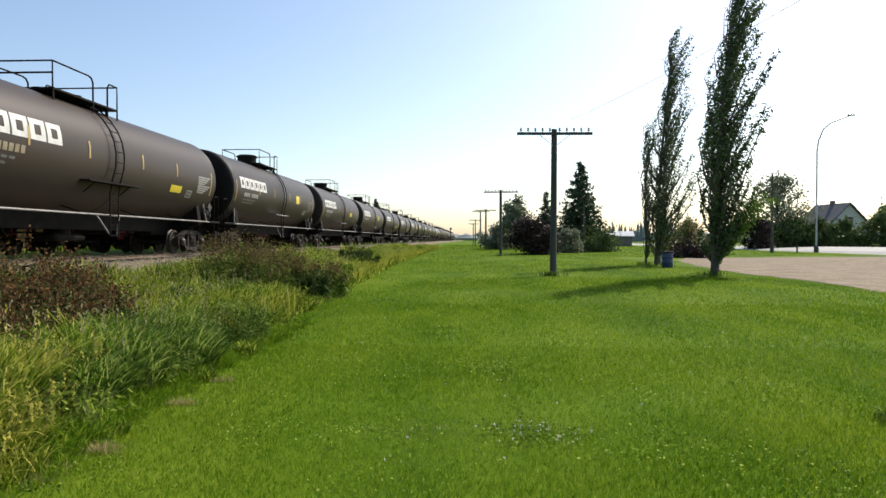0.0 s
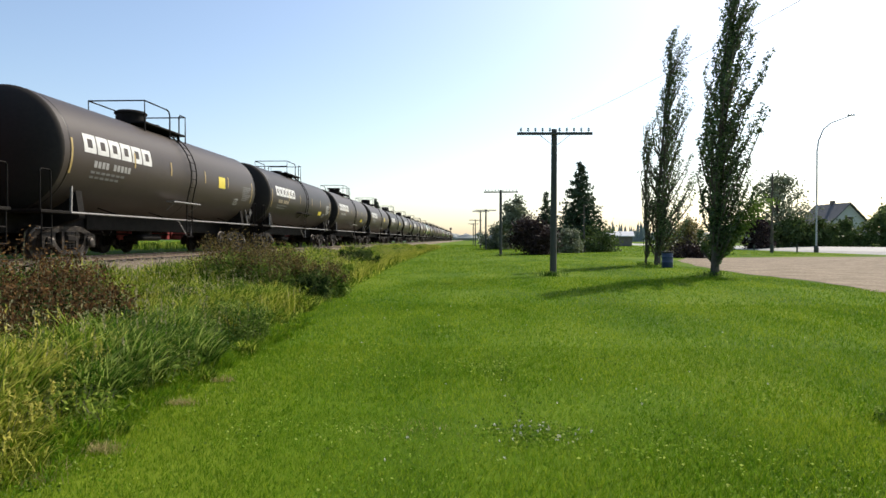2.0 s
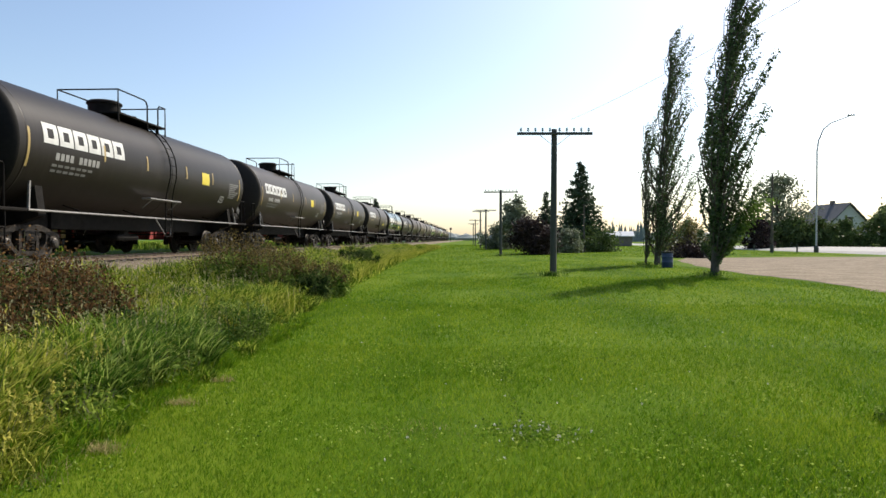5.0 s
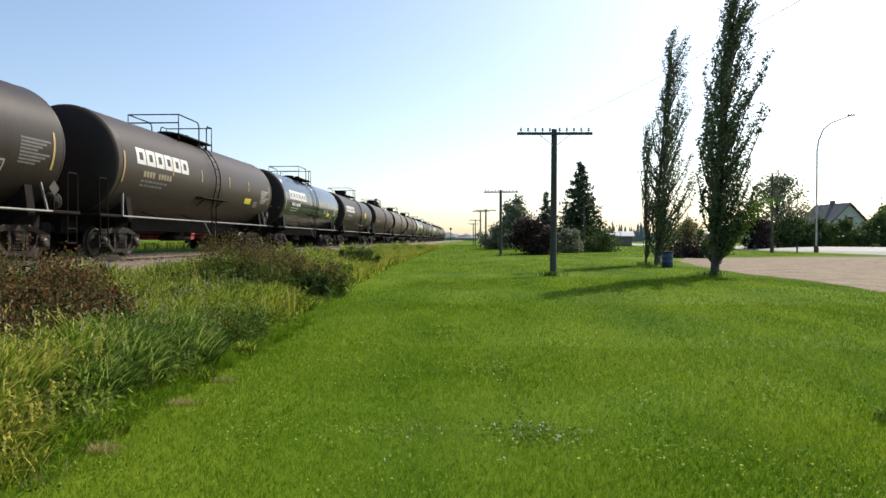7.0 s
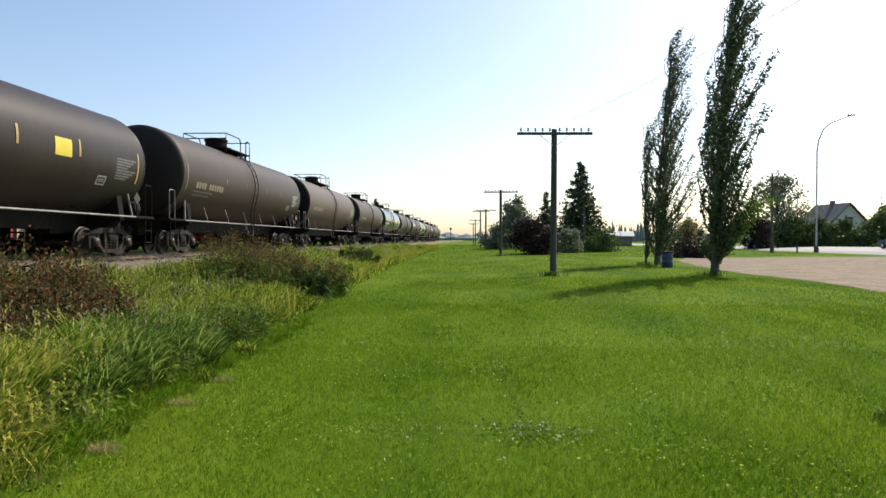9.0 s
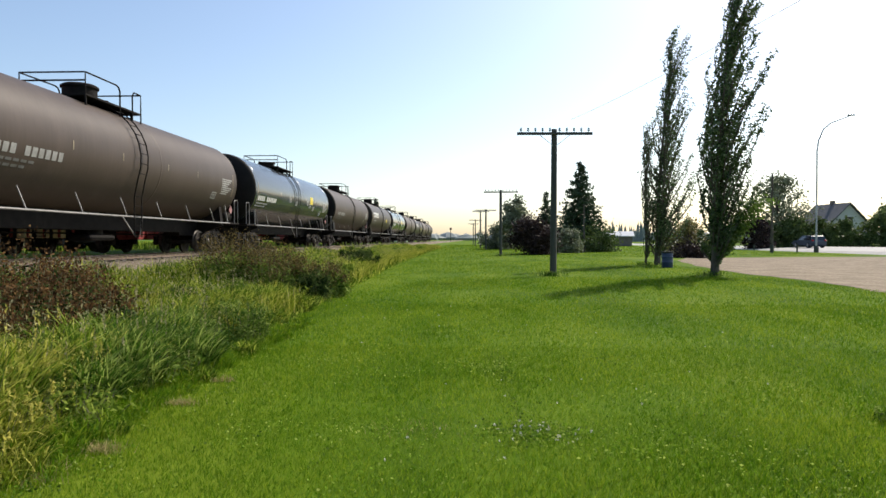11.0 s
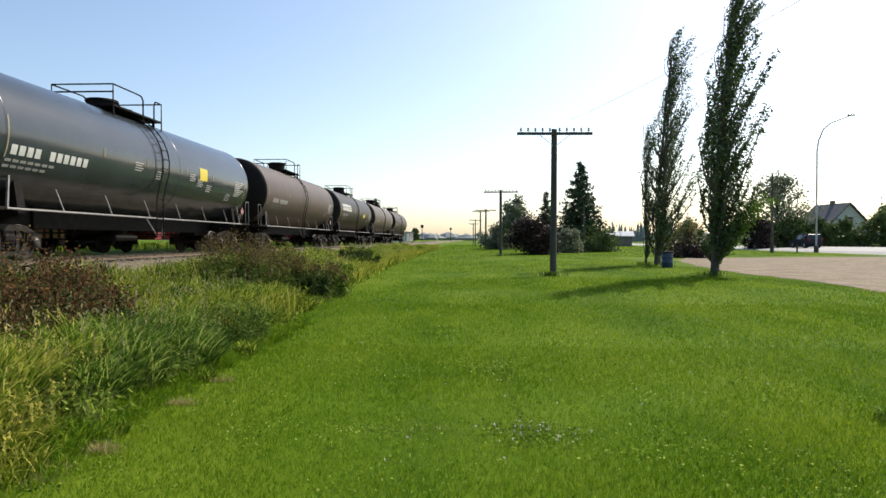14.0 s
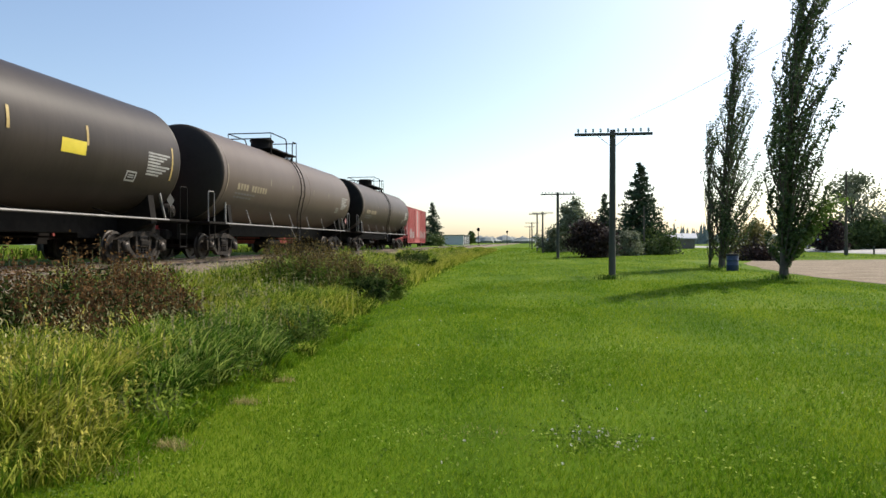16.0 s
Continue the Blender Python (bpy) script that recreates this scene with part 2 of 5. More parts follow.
def land(x, y):
    """Height of the ground."""
    edge = lawn_edge(y)
    if x > edge:
        k = min(max((x - 18) / 16, 0), 1)
        return 0.2 * k * k * (3 - 2 * k)
    if x > -15:
        k = min((edge - x) / max(edge + 9.6, 1.5), 1)
        return 0.5 * k * k
    return 0.5 + 0.4 * min((-15 - x) / 2.5, 1)


def lawn_edge(y):
    """Where the mown lawn ends towards the track."""
    return -2.85 - 0.04 * max(y, 0) if y < 40 else -4.45 - 0.012 * min(y - 40, 200)


# ---- ground ----


def build_ground():
    xs = sorted({-2500, -900, -300, -120, -60, -30, -20, -17.5, -16.2, -15, -12, -9.6, -8.5, -7.5, -6.5, -5.6, -4.8, -4, -3.3, -2.6, -1.5, 0, 3, 7, 12, 18, 22, 26, 30, 34, 45, 70, 120, 300, 900, 2500})
    ys = sorted({-300, -60, -20, -5, 0, 3, 5, 7, 9, 12, 15, 18, 22, 26, 30, 36, 44, 55, 70, 90, 120, 160, 220, 300, 500, 900, 1600, 3500})
    verts = [(x, y, land(x, y) + (0.03 * noise.noise((x * 0.3, y * 0.3, 0)) if -20 < x < 9 else 0)) for y in ys for x in xs]
    w = len(xs)
    faces = [(j * w + i, j * w + i + 1, (j + 1) * w + i + 1, (j + 1) * w + i) for j in range(len(ys) - 1) for i in range(w - 1)]
    g = raw("ground", verts, faces, LAWN, True)
    tagged(g, "mown green lawn sloping up to the railway bank", "ground", kind="structure")


def build_track():
    bm = bm_new()
    ys = [-460 + 20 * i for i in range(17)] + [-120 + 5 * i for i in range(60)] + [200 + 60 * i for i in range(40)]
    prof = [(-15.6, 0.3), (-14.4, 0.8), (-12.3, 0.83), (-10.3, 0.8), (-9.7, 0.62), (-8.9, 0.22)]
    rows = [[bm.verts.new((x + 0.12 * noise.noise((x, y * 0.2, 3)), y, z + 0.04 * noise.noise((x, y * 0.3, 9)))) for x, z in prof] for y in ys]
    for a, b in zip(rows, rows[1:]):
        for k in range(len(prof) - 1):
            bm.faces.new((a[k], a[k + 1], b[k + 1], b[k]))
    bed = part("ballast_bed", bm, BALLAST, smooth=60)
    tagged(bed, "grey-brown crushed stone ballast under the track", "railway bed", kind="structure")
    rng = np.random.default_rng(4)
    verts, faces = [], []
    for i in range(9000):
        y = 8 + 40 * rng.random() ** 1.6
        x = -8.75 - 5.4 * rng.random() ** 1.4
        z = np.interp(x, [p[0] for p in prof], [p[1] for p in prof])
        s = 0.02 + 0.035 * rng.random()
        o = len(verts)
        for dx, dy, dz in ((1, 0, 0), (-0.2, 0.9, 0.1), (-0.8, -0.4, 0), (0.1, -0.8, 0.2), (0, 0.1, 0.9)):
            verts.append((x + s * dx * (0.7 + 0.6 * rng.random()), y + s * dy * (0.7 + 0.6 * rng.random()), z + s * dz * 0.8 + 0.01))
        faces += [(o, o + 1, o + 4), (o + 1, o + 2, o + 4), (o + 2, o + 3, o + 4), (o + 3, o, o + 4)]
    tagged(raw("ballast_stones", verts, faces, STONE), "loose angular ballast stones on the track bank", "stones", kind="stuff")
    verts, faces = [], []
    for i in range(420):
        y = -20 + i * 0.55
        x0, x1, z1 = -13.6 + 0.06 * rng.random(), -11.0 + 0.08 * rng.random(), 0.85 + 0.012 * rng.random()
        o = len(verts)
        verts += [(x, yy, z) for z in (0.7, z1) for x in (x0, x1) for yy in (y - 0.11, y + 0.11)]
        faces += [(o + 4, o + 6, o + 7, o + 5), (o, o + 4, o + 5, o + 1), (o + 2, o + 3, o + 7, o + 6), (o, o + 2, o + 6, o + 4), (o + 1, o + 5, o + 7, o + 3)]
    tagged(raw("railway_ties", verts, faces, TIE), "dark creosoted wooden ties under the rails", "railway ties", kind="stuff")
    for x in (-12.3 - 0.755, -12.3 + 0.755):
        rail = thing("rail", "rusty brown steel rail with a polished head", "rail", pose(x, 0, 0.83), "rails of the track")
        bm = bm_new()
        section = [(-0.075, 0), (0.075, 0), (0.075, 0.015), (0.012, 0.035), (0.012, 0.105), (0.035, 0.11), (0.035, 0.118), (-0.035, 0.118), (-0.035, 0.11), (-0.012, 0.105), (-0.012, 0.035), (-0.075, 0.015)]
        ends = [[bm.verts.new((u, y, v)) for u, v in section] for y in (-460, 2000)]
        for k in range(12):
            bm.faces.new((ends[0][k], ends[0][(k + 1) % 12], ends[1][(k + 1) % 12], ends[1][k]))
        part("rail_web", bm, RAIL_STEEL, rail)
        part("rail_head", box(bm_new(), -0.034, 0.034, -460, 2000, 0.1185, 0.124), RAIL_TOP, rail, "bright polished running surface")


# ---- train ----
TRACK_X, RAIL_Z = -12.3, 0.954
UNIT = 17.52


def shell(bm, y0, y1, a0, a1, r, z, steps=6):
    """A patch on a tank's side: along from y0 to y1, round from a0 to a1 degrees up from the level."""
    rows = []
    for i in range(steps + 1):
        a = radians(a0 + (a1 - a0) * i / steps)
        rows.append([bm.verts.new((r * math.cos(a), y, z + r * math.sin(a))) for y in (y0, y1)])
    for a, b in zip(rows, rows[1:]):
        bm.faces.new((a[0], a[1], b[1], b[0]))
    return bm


def side_frame(bm, x):
    """A cast truck side frame with its spring window, in the plane x."""
    lines = [
        ([(-1.2, 0.6), (-0.9, 0.7), (-0.5, 0.84), (0.5, 0.84), (0.9, 0.7), (1.2, 0.6)], 0.075),
        ([(-0.78, 0.58), (-0.62, 0.36), (-0.42, 0.2), (0.42, 0.2), (0.62, 0.36), (0.78, 0.58)], 0.06),
        ([(-0.32, 0.22), (-0.32, 0.82)], 0.055), ([(0.32, 0.22), (0.32, 0.82)], 0.055),
        ([(-1.16, 0.62), (-1.14, 0.32)], 0.05), ([(1.16, 0.62), (1.14, 0.32)], 0.05),
        ([(-0.72, 0.7), (-0.68, 0.34)], 0.05), ([(0.72, 0.7), (0.68, 0.34)], 0.05)]
    for pts, t in lines:
        rows = []
        for k, (y, z) in enumerate(pts):
            a, b = pts[max(k - 1, 0)], pts[min(k + 1, len(pts) - 1)]
            d = Vector((b[0] - a[0], b[1] - a[1])).normalized()
            ny, nz = -d.y * t, d.x * t
            rows.append([bm.verts.new((x + u, y + v * ny, z + v * nz)) for u, v in ((-0.07, -1), (0.07, -1), (0.07, 1), (-0.07, 1))])
        for a, b in zip(rows, rows[1:]):
            for k in range(4):
                bm.faces.new((a[k], a[(k + 1) % 4], b[(k + 1) % 4], b[k]))
        bm.faces.new(rows[0][::-1])
        bm.faces.new(rows[-1])
    bmesh.ops.recalc_face_normals(bm, faces=bm.faces[:])
    return bm


SIZES = {"dome": (7.8, 1.68, 2.96), "low": (7.8, 1.69, 2.97), "blue": (7.8, 1.68, 2.96), "tall": (8.5, 1.72, 3.1),
         "brown": (8.45, 1.72, 3.1), "long_blue": (8.45, 1.72, 3.1), "grey": (8.45, 1.72, 3.1)}


def build_truck(car, y):
    truck = part("truck", box(bm_new(), -1.1, 1.1, -0.2, 0.2, 0.45, 0.78, 0.03), GREASE, car, "dusty four-wheel truck", pose(0, y, 0))
    for x in (-1.0, 1.0):
        part("side_frame", side_frame(bm_new(), x), GREASE, truck)
        bm = bm_new()
        for dy in (-0.17, 0.0, 0.17):
            lathe(bm, [(0.07, 0.28), (0.085, 0.3), (0.07, 0.34), (0.085, 0.38), (0.07, 0.42), (0.085, 0.46), (0.07, 0.5), (0.085, 0.54), (0.07, 0.6)], 8, "Z", (x, dy, 0))
        part("spring_nest", bm, IRON, truck)
        for dy in (-0.9, 0.9):
            part("bearing_cap", lathe(bm_new(), [(0.05, 0.0), (0.13, 0.0), (0.13, 0.1), (0.09, 0.13), (0.02, 0.135)], 12, "X", (x + (0.06 if x > 0 else -0.19), dy, 0.46)), WHEEL_STEEL, truck)
        part("bolster_end", box(bm_new(), *sorted((x * 0.94, x * 1.13)), -0.19, 0.19, 0.5, 0.66, 0.03), IRON, truck)
        for dy in (-0.42, 0.42):
            part("brake_shoe", box(bm_new(), *sorted((x * 0.66, x * 0.86)), dy - 0.05, dy + 0.05, 0.28, 0.62, 0.02), IRON, truck)
            part("brake_hanger", tube(bm_new(), [(x * 0.98, dy * 1.25, 0.86), (x * 0.92, dy * 1.1, 0.6), (x * 0.8, dy, 0.42)], 0.025, 5), GREASE, truck)
        for dy in (-0.9, 0.9):
            part("axle_box", box(bm_new(), *sorted((x * 0.92, x * 1.12)), dy - 0.15, dy + 0.15, 0.36, 0.62, 0.03), GREASE, truck)
    for dy in (-0.9, 0.9):
        bm = bm_new()
        for s in (-1, 1):
            lathe(bm, [(0.1, 0.64 * s), (0.17, 0.65 * s), (0.2, 0.69 * s), (0.36, 0.71 * s), (0.39, 0.66 * s), (0.49, 0.655 * s), (0.485, 0.69 * s), (0.46, 0.71 * s), (0.455, 0.79 * s), (0.39, 0.8 * s), (0.36, 0.755 * s), (0.2, 0.74 * s), (0.17, 0.8 * s), (0.1, 0.81 * s)], 28, "X")
        lathe(bm, [(0.085, -0.98), (0.085, 0.98)], 10, "X")
        part("wheelset", bm, WHEEL_STEEL, truck, "", pose(0, dy, 0.455), 40)
    return truck


def build_tank_car(style):
    """One tank car: A has 15.5 m of tank, B 17.9 m. Local y runs along the track, x towards the lawn."""
    paint = {"dome": TANK_DARK, "low": TANK_DARK, "blue": TANK_BLUE, "brown": TANK_BROWN, "long_blue": TANK_BLUE, "grey": TANK_BROWN, "tall": TANK_DARK}[style]
    is_long = style in ("brown", "long_blue", "grey")
    half, R, zc = SIZES[style]
    is_tall = R > 1.7
    end = half + 0.95 + 0.12
    look_words = {"dome": "faded black tank car with a tall black manway dome", "low": "faded black tank car with low fittings inside the top railing", "blue": "glossy blue-black tank car with low fittings on top",
                  "brown": "dusty brown tank car with a black manway dome", "long_blue": "long glossy blue-black tank car with white stencils", "grey": "long dusty grey-brown tank car with a dome", "tall": "faded black tank car with a wide barrel and manway dome"}[style]
    car = thing("tank_car", look_words, "tank car", pose(0, 0, 0), "tank cars of the train")
    # tank with dished heads
    bm = bm_new()
    dish, th, fore = 0.42, half + 0.08, pose(0, -0.15, 0)
    head = [(R * math.sin(a), th - dish + dish * math.cos(a)) for a in (radians(x) for x in (3, 14, 26, 38, 50, 61, 71, 80, 87, 90))]
    rings = [-th + dish + (2 * th - 2 * dish) * k / 10 for k in range(11)]
    lathe(bm, [(R, y) for y in rings], 64, "Y", (0, 0, zc))
    part("tank", bm, paint, car, "", fore, 50)
    # Both heads take the colour that has their shade painted in.
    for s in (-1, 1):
        part("tank_head", lathe(bm_new(), [(r, s * y) for r, y in head], 64, "Y", (0, 0, zc)), HEAD_SHADE, car, "dished head, its shade put into the black colour", fore, 50)
    for y in (-half + 0.45, half - 0.45, 0.9 if is_long else 0.25):
        part("weld_band", lathe(bm_new(), [(R - 0.01, y - 0.05), (R + 0.006, y - 0.03), (R + 0.006, y + 0.03), (R - 0.01, y + 0.05)], 64, "Y", (0, 0, zc)), paint, car, "", None, 40)
    for s in (-1, 1):
        part("stub_sill", box(bm_new(), -0.33, 0.33, *sorted((s * (half - 3.2), s * (end - 0.55))), 0.72, 1.36, 0.02), IRON, car)
        # saddle that carries the tank
        bm = bm_new()
        ys = s * (half - 1.35)
        pts = [(-1.3, 2.05), (-1.42, 1.15), (-0.5, 0.85), (0.5, 0.85), (1.42, 1.15), (1.3, 2.05)] + [(1.2 - 0.3 * k, zc - math.sqrt(R * R - (1.2 - 0.3 * k) ** 2) + 0.06) for k in range(9)]
        a = [bm.verts.new((x, ys - 0.14, z)) for x, z in pts]
        b = [bm.verts.new((x, ys + 0.14, z)) for x, z in pts]
        bm.faces.new(a)
        bm.faces.new(b[::-1])
        for k in range(len(pts)):
            bm.faces.new((a[k], b[k], b[(k + 1) % len(pts)], a[(k + 1) % len(pts)]))
        bmesh.ops.recalc_face_normals(bm, faces=bm.faces[:])
        part("saddle", bm, IRON, car)
        part("end_platform", box(bm_new(), -1.5, 1.5, *sorted((s * (half - 0.75), s * (end - 0.55))), 1.24, 1.32, 0.015), IRON, car)
        bm = box(bm_new(), -0.13, 0.13, *sorted((s * (end - 0.6), s * (end - 0.02))), 0.76, 0.98, 0.04)
        box(bm, -0.2, 0.2, *sorted((s * (end - 0.3), s * (end - 0.06))), 0.7, 1.04, 0.05)
        part("coupler", bm, IRON, car)
        bm = tube(bm_new(), [(-0.5, s * (end - 0.55), 0.95), (-0.55, s * (end - 0.3), 0.6), (-0.5, s * (end - 0.05), 0.5)], 0.025)
        part("brake_hose", bm, RUBBER, car)
        for x in (-1.44, 1.44):
            y0, y1 = s * (end - 0.6), s * (half - 0.5)
            bm = tube(bm_new(), [(x, y0, 1.3), (x, y0, 2.3), (x, y0 - s * 0.05, 2.36), (x, y0 - s * 0.38, 2.36), (x, y0 - s * 0.43, 2.3), (x, y0 - s * 0.43, 1.3)], 0.022)
            part("end_handrail", bm, IRON if not is_long else SIDE_RAIL, car)
            bm = tube(bm_new(), [(x, s * (half - 0.8), 1.3), (x * 0.93, s * (half - 1.0), 2.25)], 0.035, 4)
            part("corner_brace", bm, SIDE_RAIL, car)
            bm = bm_new()
            for z in (0.45, 0.85):
                tube(bm, [(x, y0 - s * 0.05, z), (x, y0 - s * 0.45, z)], 0.02)
            for d in (0.05, 0.45):
                tube(bm, [(x, y0 - s * d, 0.42), (x, y0 - s * d, 1.28)], 0.02)
            part("step_stirrup", bm, IRON, car)
        build_truck(car, s * (half - 1.35))
    part("centre_sill", box(bm_new(), -0.42, 0.42, -half + 3.2, half - 3.2, 0.85, 1.42, 0.02), IRON, car)
    for x in (-1.5, 1.5):
        part("side_rail", tube(bm_new(), [(x, -half + 0.7, 1.28), (x, half - 0.7, 1.28)], 0.032, 6), SIDE_RAIL, car, "long worn grey side handrail")
        n = 6 if is_long else 4
        for k in range(n):
            y = (k + 0.5) / n * (2 * half - 3) - half + 1.5
            if is_long:
                part("rail_bracket", tube(bm_new(), [(x, y + 0.2, 1.28), (x * 0.93, y, 1.86)], 0.02, 4), SIDE_RAIL, car)
            else:
                part("rail_bracket", tube(bm_new(), [(x, y, 1.3), (x * 0.55, y, 1.52)], 0.022, 4), IRON, car)
    # ladder, step and tread plate at mid car
    for s in (-1, 1):
        yl = -0.5 if is_long else -0.2 if style in ("low", "blue") else -0.4 if style == "tall" else 0.05
        bm = bm_new()
        for dy in (-0.23, 0.23):
            arc = [((R + 0.13) * math.cos(radians(a)) * s, yl + dy, zc + (R + 0.13) * math.sin(radians(a))) for a in range(-20, 76, 12)]
            tube(bm, [(s * 1.62, yl + dy, 0.62), (s * 1.62, yl + dy, 1.9)] + arc, 0.022, 5)
        for k in range(5):
            tube(bm, [(s * 1.62, yl - 0.23, 0.66 + 0.32 * k), (s * 1.62, yl + 0.23, 0.66 + 0.32 * k)], 0.014, 5)
        for a in range(-14, 74, 10):
            c, d = (R + 0.13) * math.cos(radians(a)) * s, zc + (R + 0.13) * math.sin(radians(a))
            tube(bm, [(c, yl - 0.23, d), (c, yl + 0.23, d)], 0.014, 5)
        part("ladder", bm, IRON, car)
        if not is_tall:
            lift = 0.3 if style in ("low", "blue") else 0.0
            steel = IRON if lift else SIDE_RAIL
            part("tread_plate", box(bm_new(), *sorted((s * 1.5, s * 1.8)), *((-1.75, 1.05) if lift else (-1.6, 0.65)), 1.88 + lift, 1.93 + lift, 0.01), steel, car)
            for d in (-1.4, 0.45):
                part("plate_bracket", tube(bm_new(), [(s * 1.75, d, 1.88 + lift), (s * 1.4, d, 1.6 + lift)], 0.02, 4), steel, car)
        for d in (-0.75, 0.5):
            part("ladder_stay", tube(bm_new(), [(s * 1.5, yl + d, 1.28), (s * 1.6, yl + d * 0.3, 0.7)], 0.02, 4), SIDE_RAIL, car)
    # bottom outlet, brake gear
    bm = lathe(bm_new(), [(0.2, 0.62), (0.34, 0.68), (0.36, 1.1), (0.5, 1.46)], 14, "Z", (0, -0.4, 0))
    part("outlet_valve", bm, IRON, car)
    part("valve_skid", box(bm_new(), -0.4, 0.4, -1.1, 0.4, 0.5, 0.72, 0.12), IRON, car)
    part("air_reservoir", lathe(bm_new(), [(0.08, -0.62), (0.2, -0.55), (0.24, -0.4), (0.24, 0.4), (0.2, 0.55), (0.08, 0.62)], 14, "X", (0.7, half - 0.1, 1.58)), GREASE, car)
    part("brake_cylinder", lathe(bm_new(), [(0.1, -0.45), (0.18, -0.4), (0.18, 0.35), (0.06, 0.45)], 12, "Y", (-0.75, 2.2, 1.0)), IRON, car)
    part("brake_rod", tube(bm_new(), [(-0.4, -half + 2.2, 0.75), (-0.4, half - 2.2, 0.75)], 0.025), IRON, car)
    bm = bm_new()
    u = 0.21
    vs = [bm.verts.new(p) for p in ((1.53, half - 0.65, 1.68 - u + 0.2), (1.53, half - 0.65 + u, 1.88), (1.53, half - 0.65, 1.88 + u), (1.53, half - 0.65 - u, 1.88))]
    bm.faces.new(vs)
    bmesh.ops.solidify(bm, geom=bm.faces[:], thickness=0.012)
    part("diamond_placard", bm, PINK_SIGN if is_long else GREY_MARK, car)
    part("placard_post", tube(bm_new(), [(1.51, half - 0.65, 1.3), (1.51, half - 0.65, 1.75)], 0.02, 4), IRON, car)
    # top fittings
    ry = 0.2 if is_long else 0.0
    top = zc + R
    part("top_platform", box(bm_new(), -1.02, 1.02, -2.1 - ry, 1.1 - ry, top - 0.03, top + 0.03, 0.008), IRON, car)
    for x in (-0.95, 0.95):
        part("platform_support", tube(bm_new(), [(x, -2.0 - ry, top), (x, -2.0 - ry, top - 0.36)], 0.03, 4), IRON, car)
        part("platform_support", tube(bm_new(), [(x, 0.55 - ry, top), (x, 0.55 - ry, top - 0.36)], 0.03, 4), IRON, car)
    if style in ("dome", "brown", "grey", "tall"):
        dh = 0.62 if is_tall else 0.57
        bm = lathe(bm_new(), [(0.5, top - 0.1), (0.5, top + dh - 0.15), (0.55, top + dh - 0.14), (0.55, top + dh - 0.08), (0.45, top + dh - 0.02), (0.1, top + dh)], 28, "Z", (0, (-0.75 if is_tall else -1.15) - ry, 0))
        part("manway_dome", bm, IRON, car, "black steel manway dome", None, 40)
    else:
        w, u = (0.14, 0.16) if is_long else (0.0, 0.0)
        bm = lathe(bm_new(), [(0.32 + w, top - 0.1), (0.32 + w, top + 0.14 + u), (0.38 + w, top + 0.15 + u), (0.36 + w, top + 0.22 + u), (0.1, top + 0.26 + u)], 20, "Z", (0, -1.0 - ry, 0))
        part("manway_cover", bm, IRON, car, "", None, 40)
    part("relief_valve", lathe(bm_new(), [(0.1, top), (0.1, top + 0.2), (0.14, top + 0.22), (0.12, top + 0.3)], 10, "Z", (0.25, 0.2 - ry, 0)), IRON, car)
    h, r = top + (0.66 if is_tall else 0.74), 0.026
    y0, y1, ym = -2.1 - ry, 1.1 - ry, -0.22 - ry
    for name, pts in (
            ("front_railing", [(-1.0, y0, top - 0.3), (-1.0, y0, h), (1.0, y0, h), (1.0, y0, top - 0.3)]),
            ("rear_railing", [(-1.0, y1, top - 0.3), (-1.0, y1, h), (1.0, y1, h), (1.0, y1, top - 0.3)]),
            ("side_railing", [(1.0, y0, h), (1.0, ym - 0.23, h), (1.0, ym - 0.08, h - 0.04), (1.0, ym, h - 0.16), (1.0, ym, top - 0.3)]),
            ("side_railing", [(-1.0, y0, h), (-1.0, ym - 0.23, h), (-1.0, ym - 0.08, h - 0.04), (-1.0, ym, h - 0.16), (-1.0, ym, top - 0.3)]),
            ("gate_railing", [(1.0, y1, h), (1.0, y1 - 0.45, h), (1.0, y1 - 0.55, h - 0.12), (1.0, y1 - 0.55, top - 0.3)]),
            ("gate_railing", [(-1.0, y1, h), (-1.0, y1 - 0.45, h), (-1.0, y1 - 0.55, h - 0.12), (-1.0, y1 - 0.55, top - 0.3)]),
            ("mid_railing", [(-1.0, y0, top + 0.42), (1.0, y0, top + 0.42)])):
        if not (name == "mid_railing" and style == "dome"):
            part(name, tube(bm_new(), pts, r, 6), IRON, car)
    # marks on the side
    strips = (-half + 0.5, -4.05, -1.55, 1.4, 3.85, half - 0.86)
    for y in strips:
        tall = abs(y) > half - 1
        w = 0.022 if is_long else 0.04
        part("reflective_strip", shell(bm_new(), y - w, y + w, -22 if tall else -5, 11 if tall or not is_long else 3, R + 0.012, zc), TAN_MARK if is_long else YELLOW_MARK, car)
    bm = bm_new()
    for k in range(8):
        shell(bm, half - 2.1, half - 1.0 - 0.16 * (k * 5 % 4), 0.2 - 2.9 * k, 2.0 - 2.9 * k, R + 0.005, zc, 1)
    tagged(part("data_stencil", bm, DULL_MARK if style != "dome" else GREY_MARK, car), "faded block of data stencils", kind="stuff")
    bm = bm_new()
    for a, b, c, d in ((-2.95, -2.9, -29, -19), (-2.55, -2.5, -29, -19), (-2.9, -2.55, -29, -27.4), (-2.9, -2.55, -20.6, -19), (-2.85, -2.6, -25.5, -24.3), (-2.85, -2.6, -23.4, -22.2)):
        shell(bm, half + a, half + b, c, d, R + 0.005, zc, 2)
    part("small_stencil", bm, DULL_MARK, car)
    return car


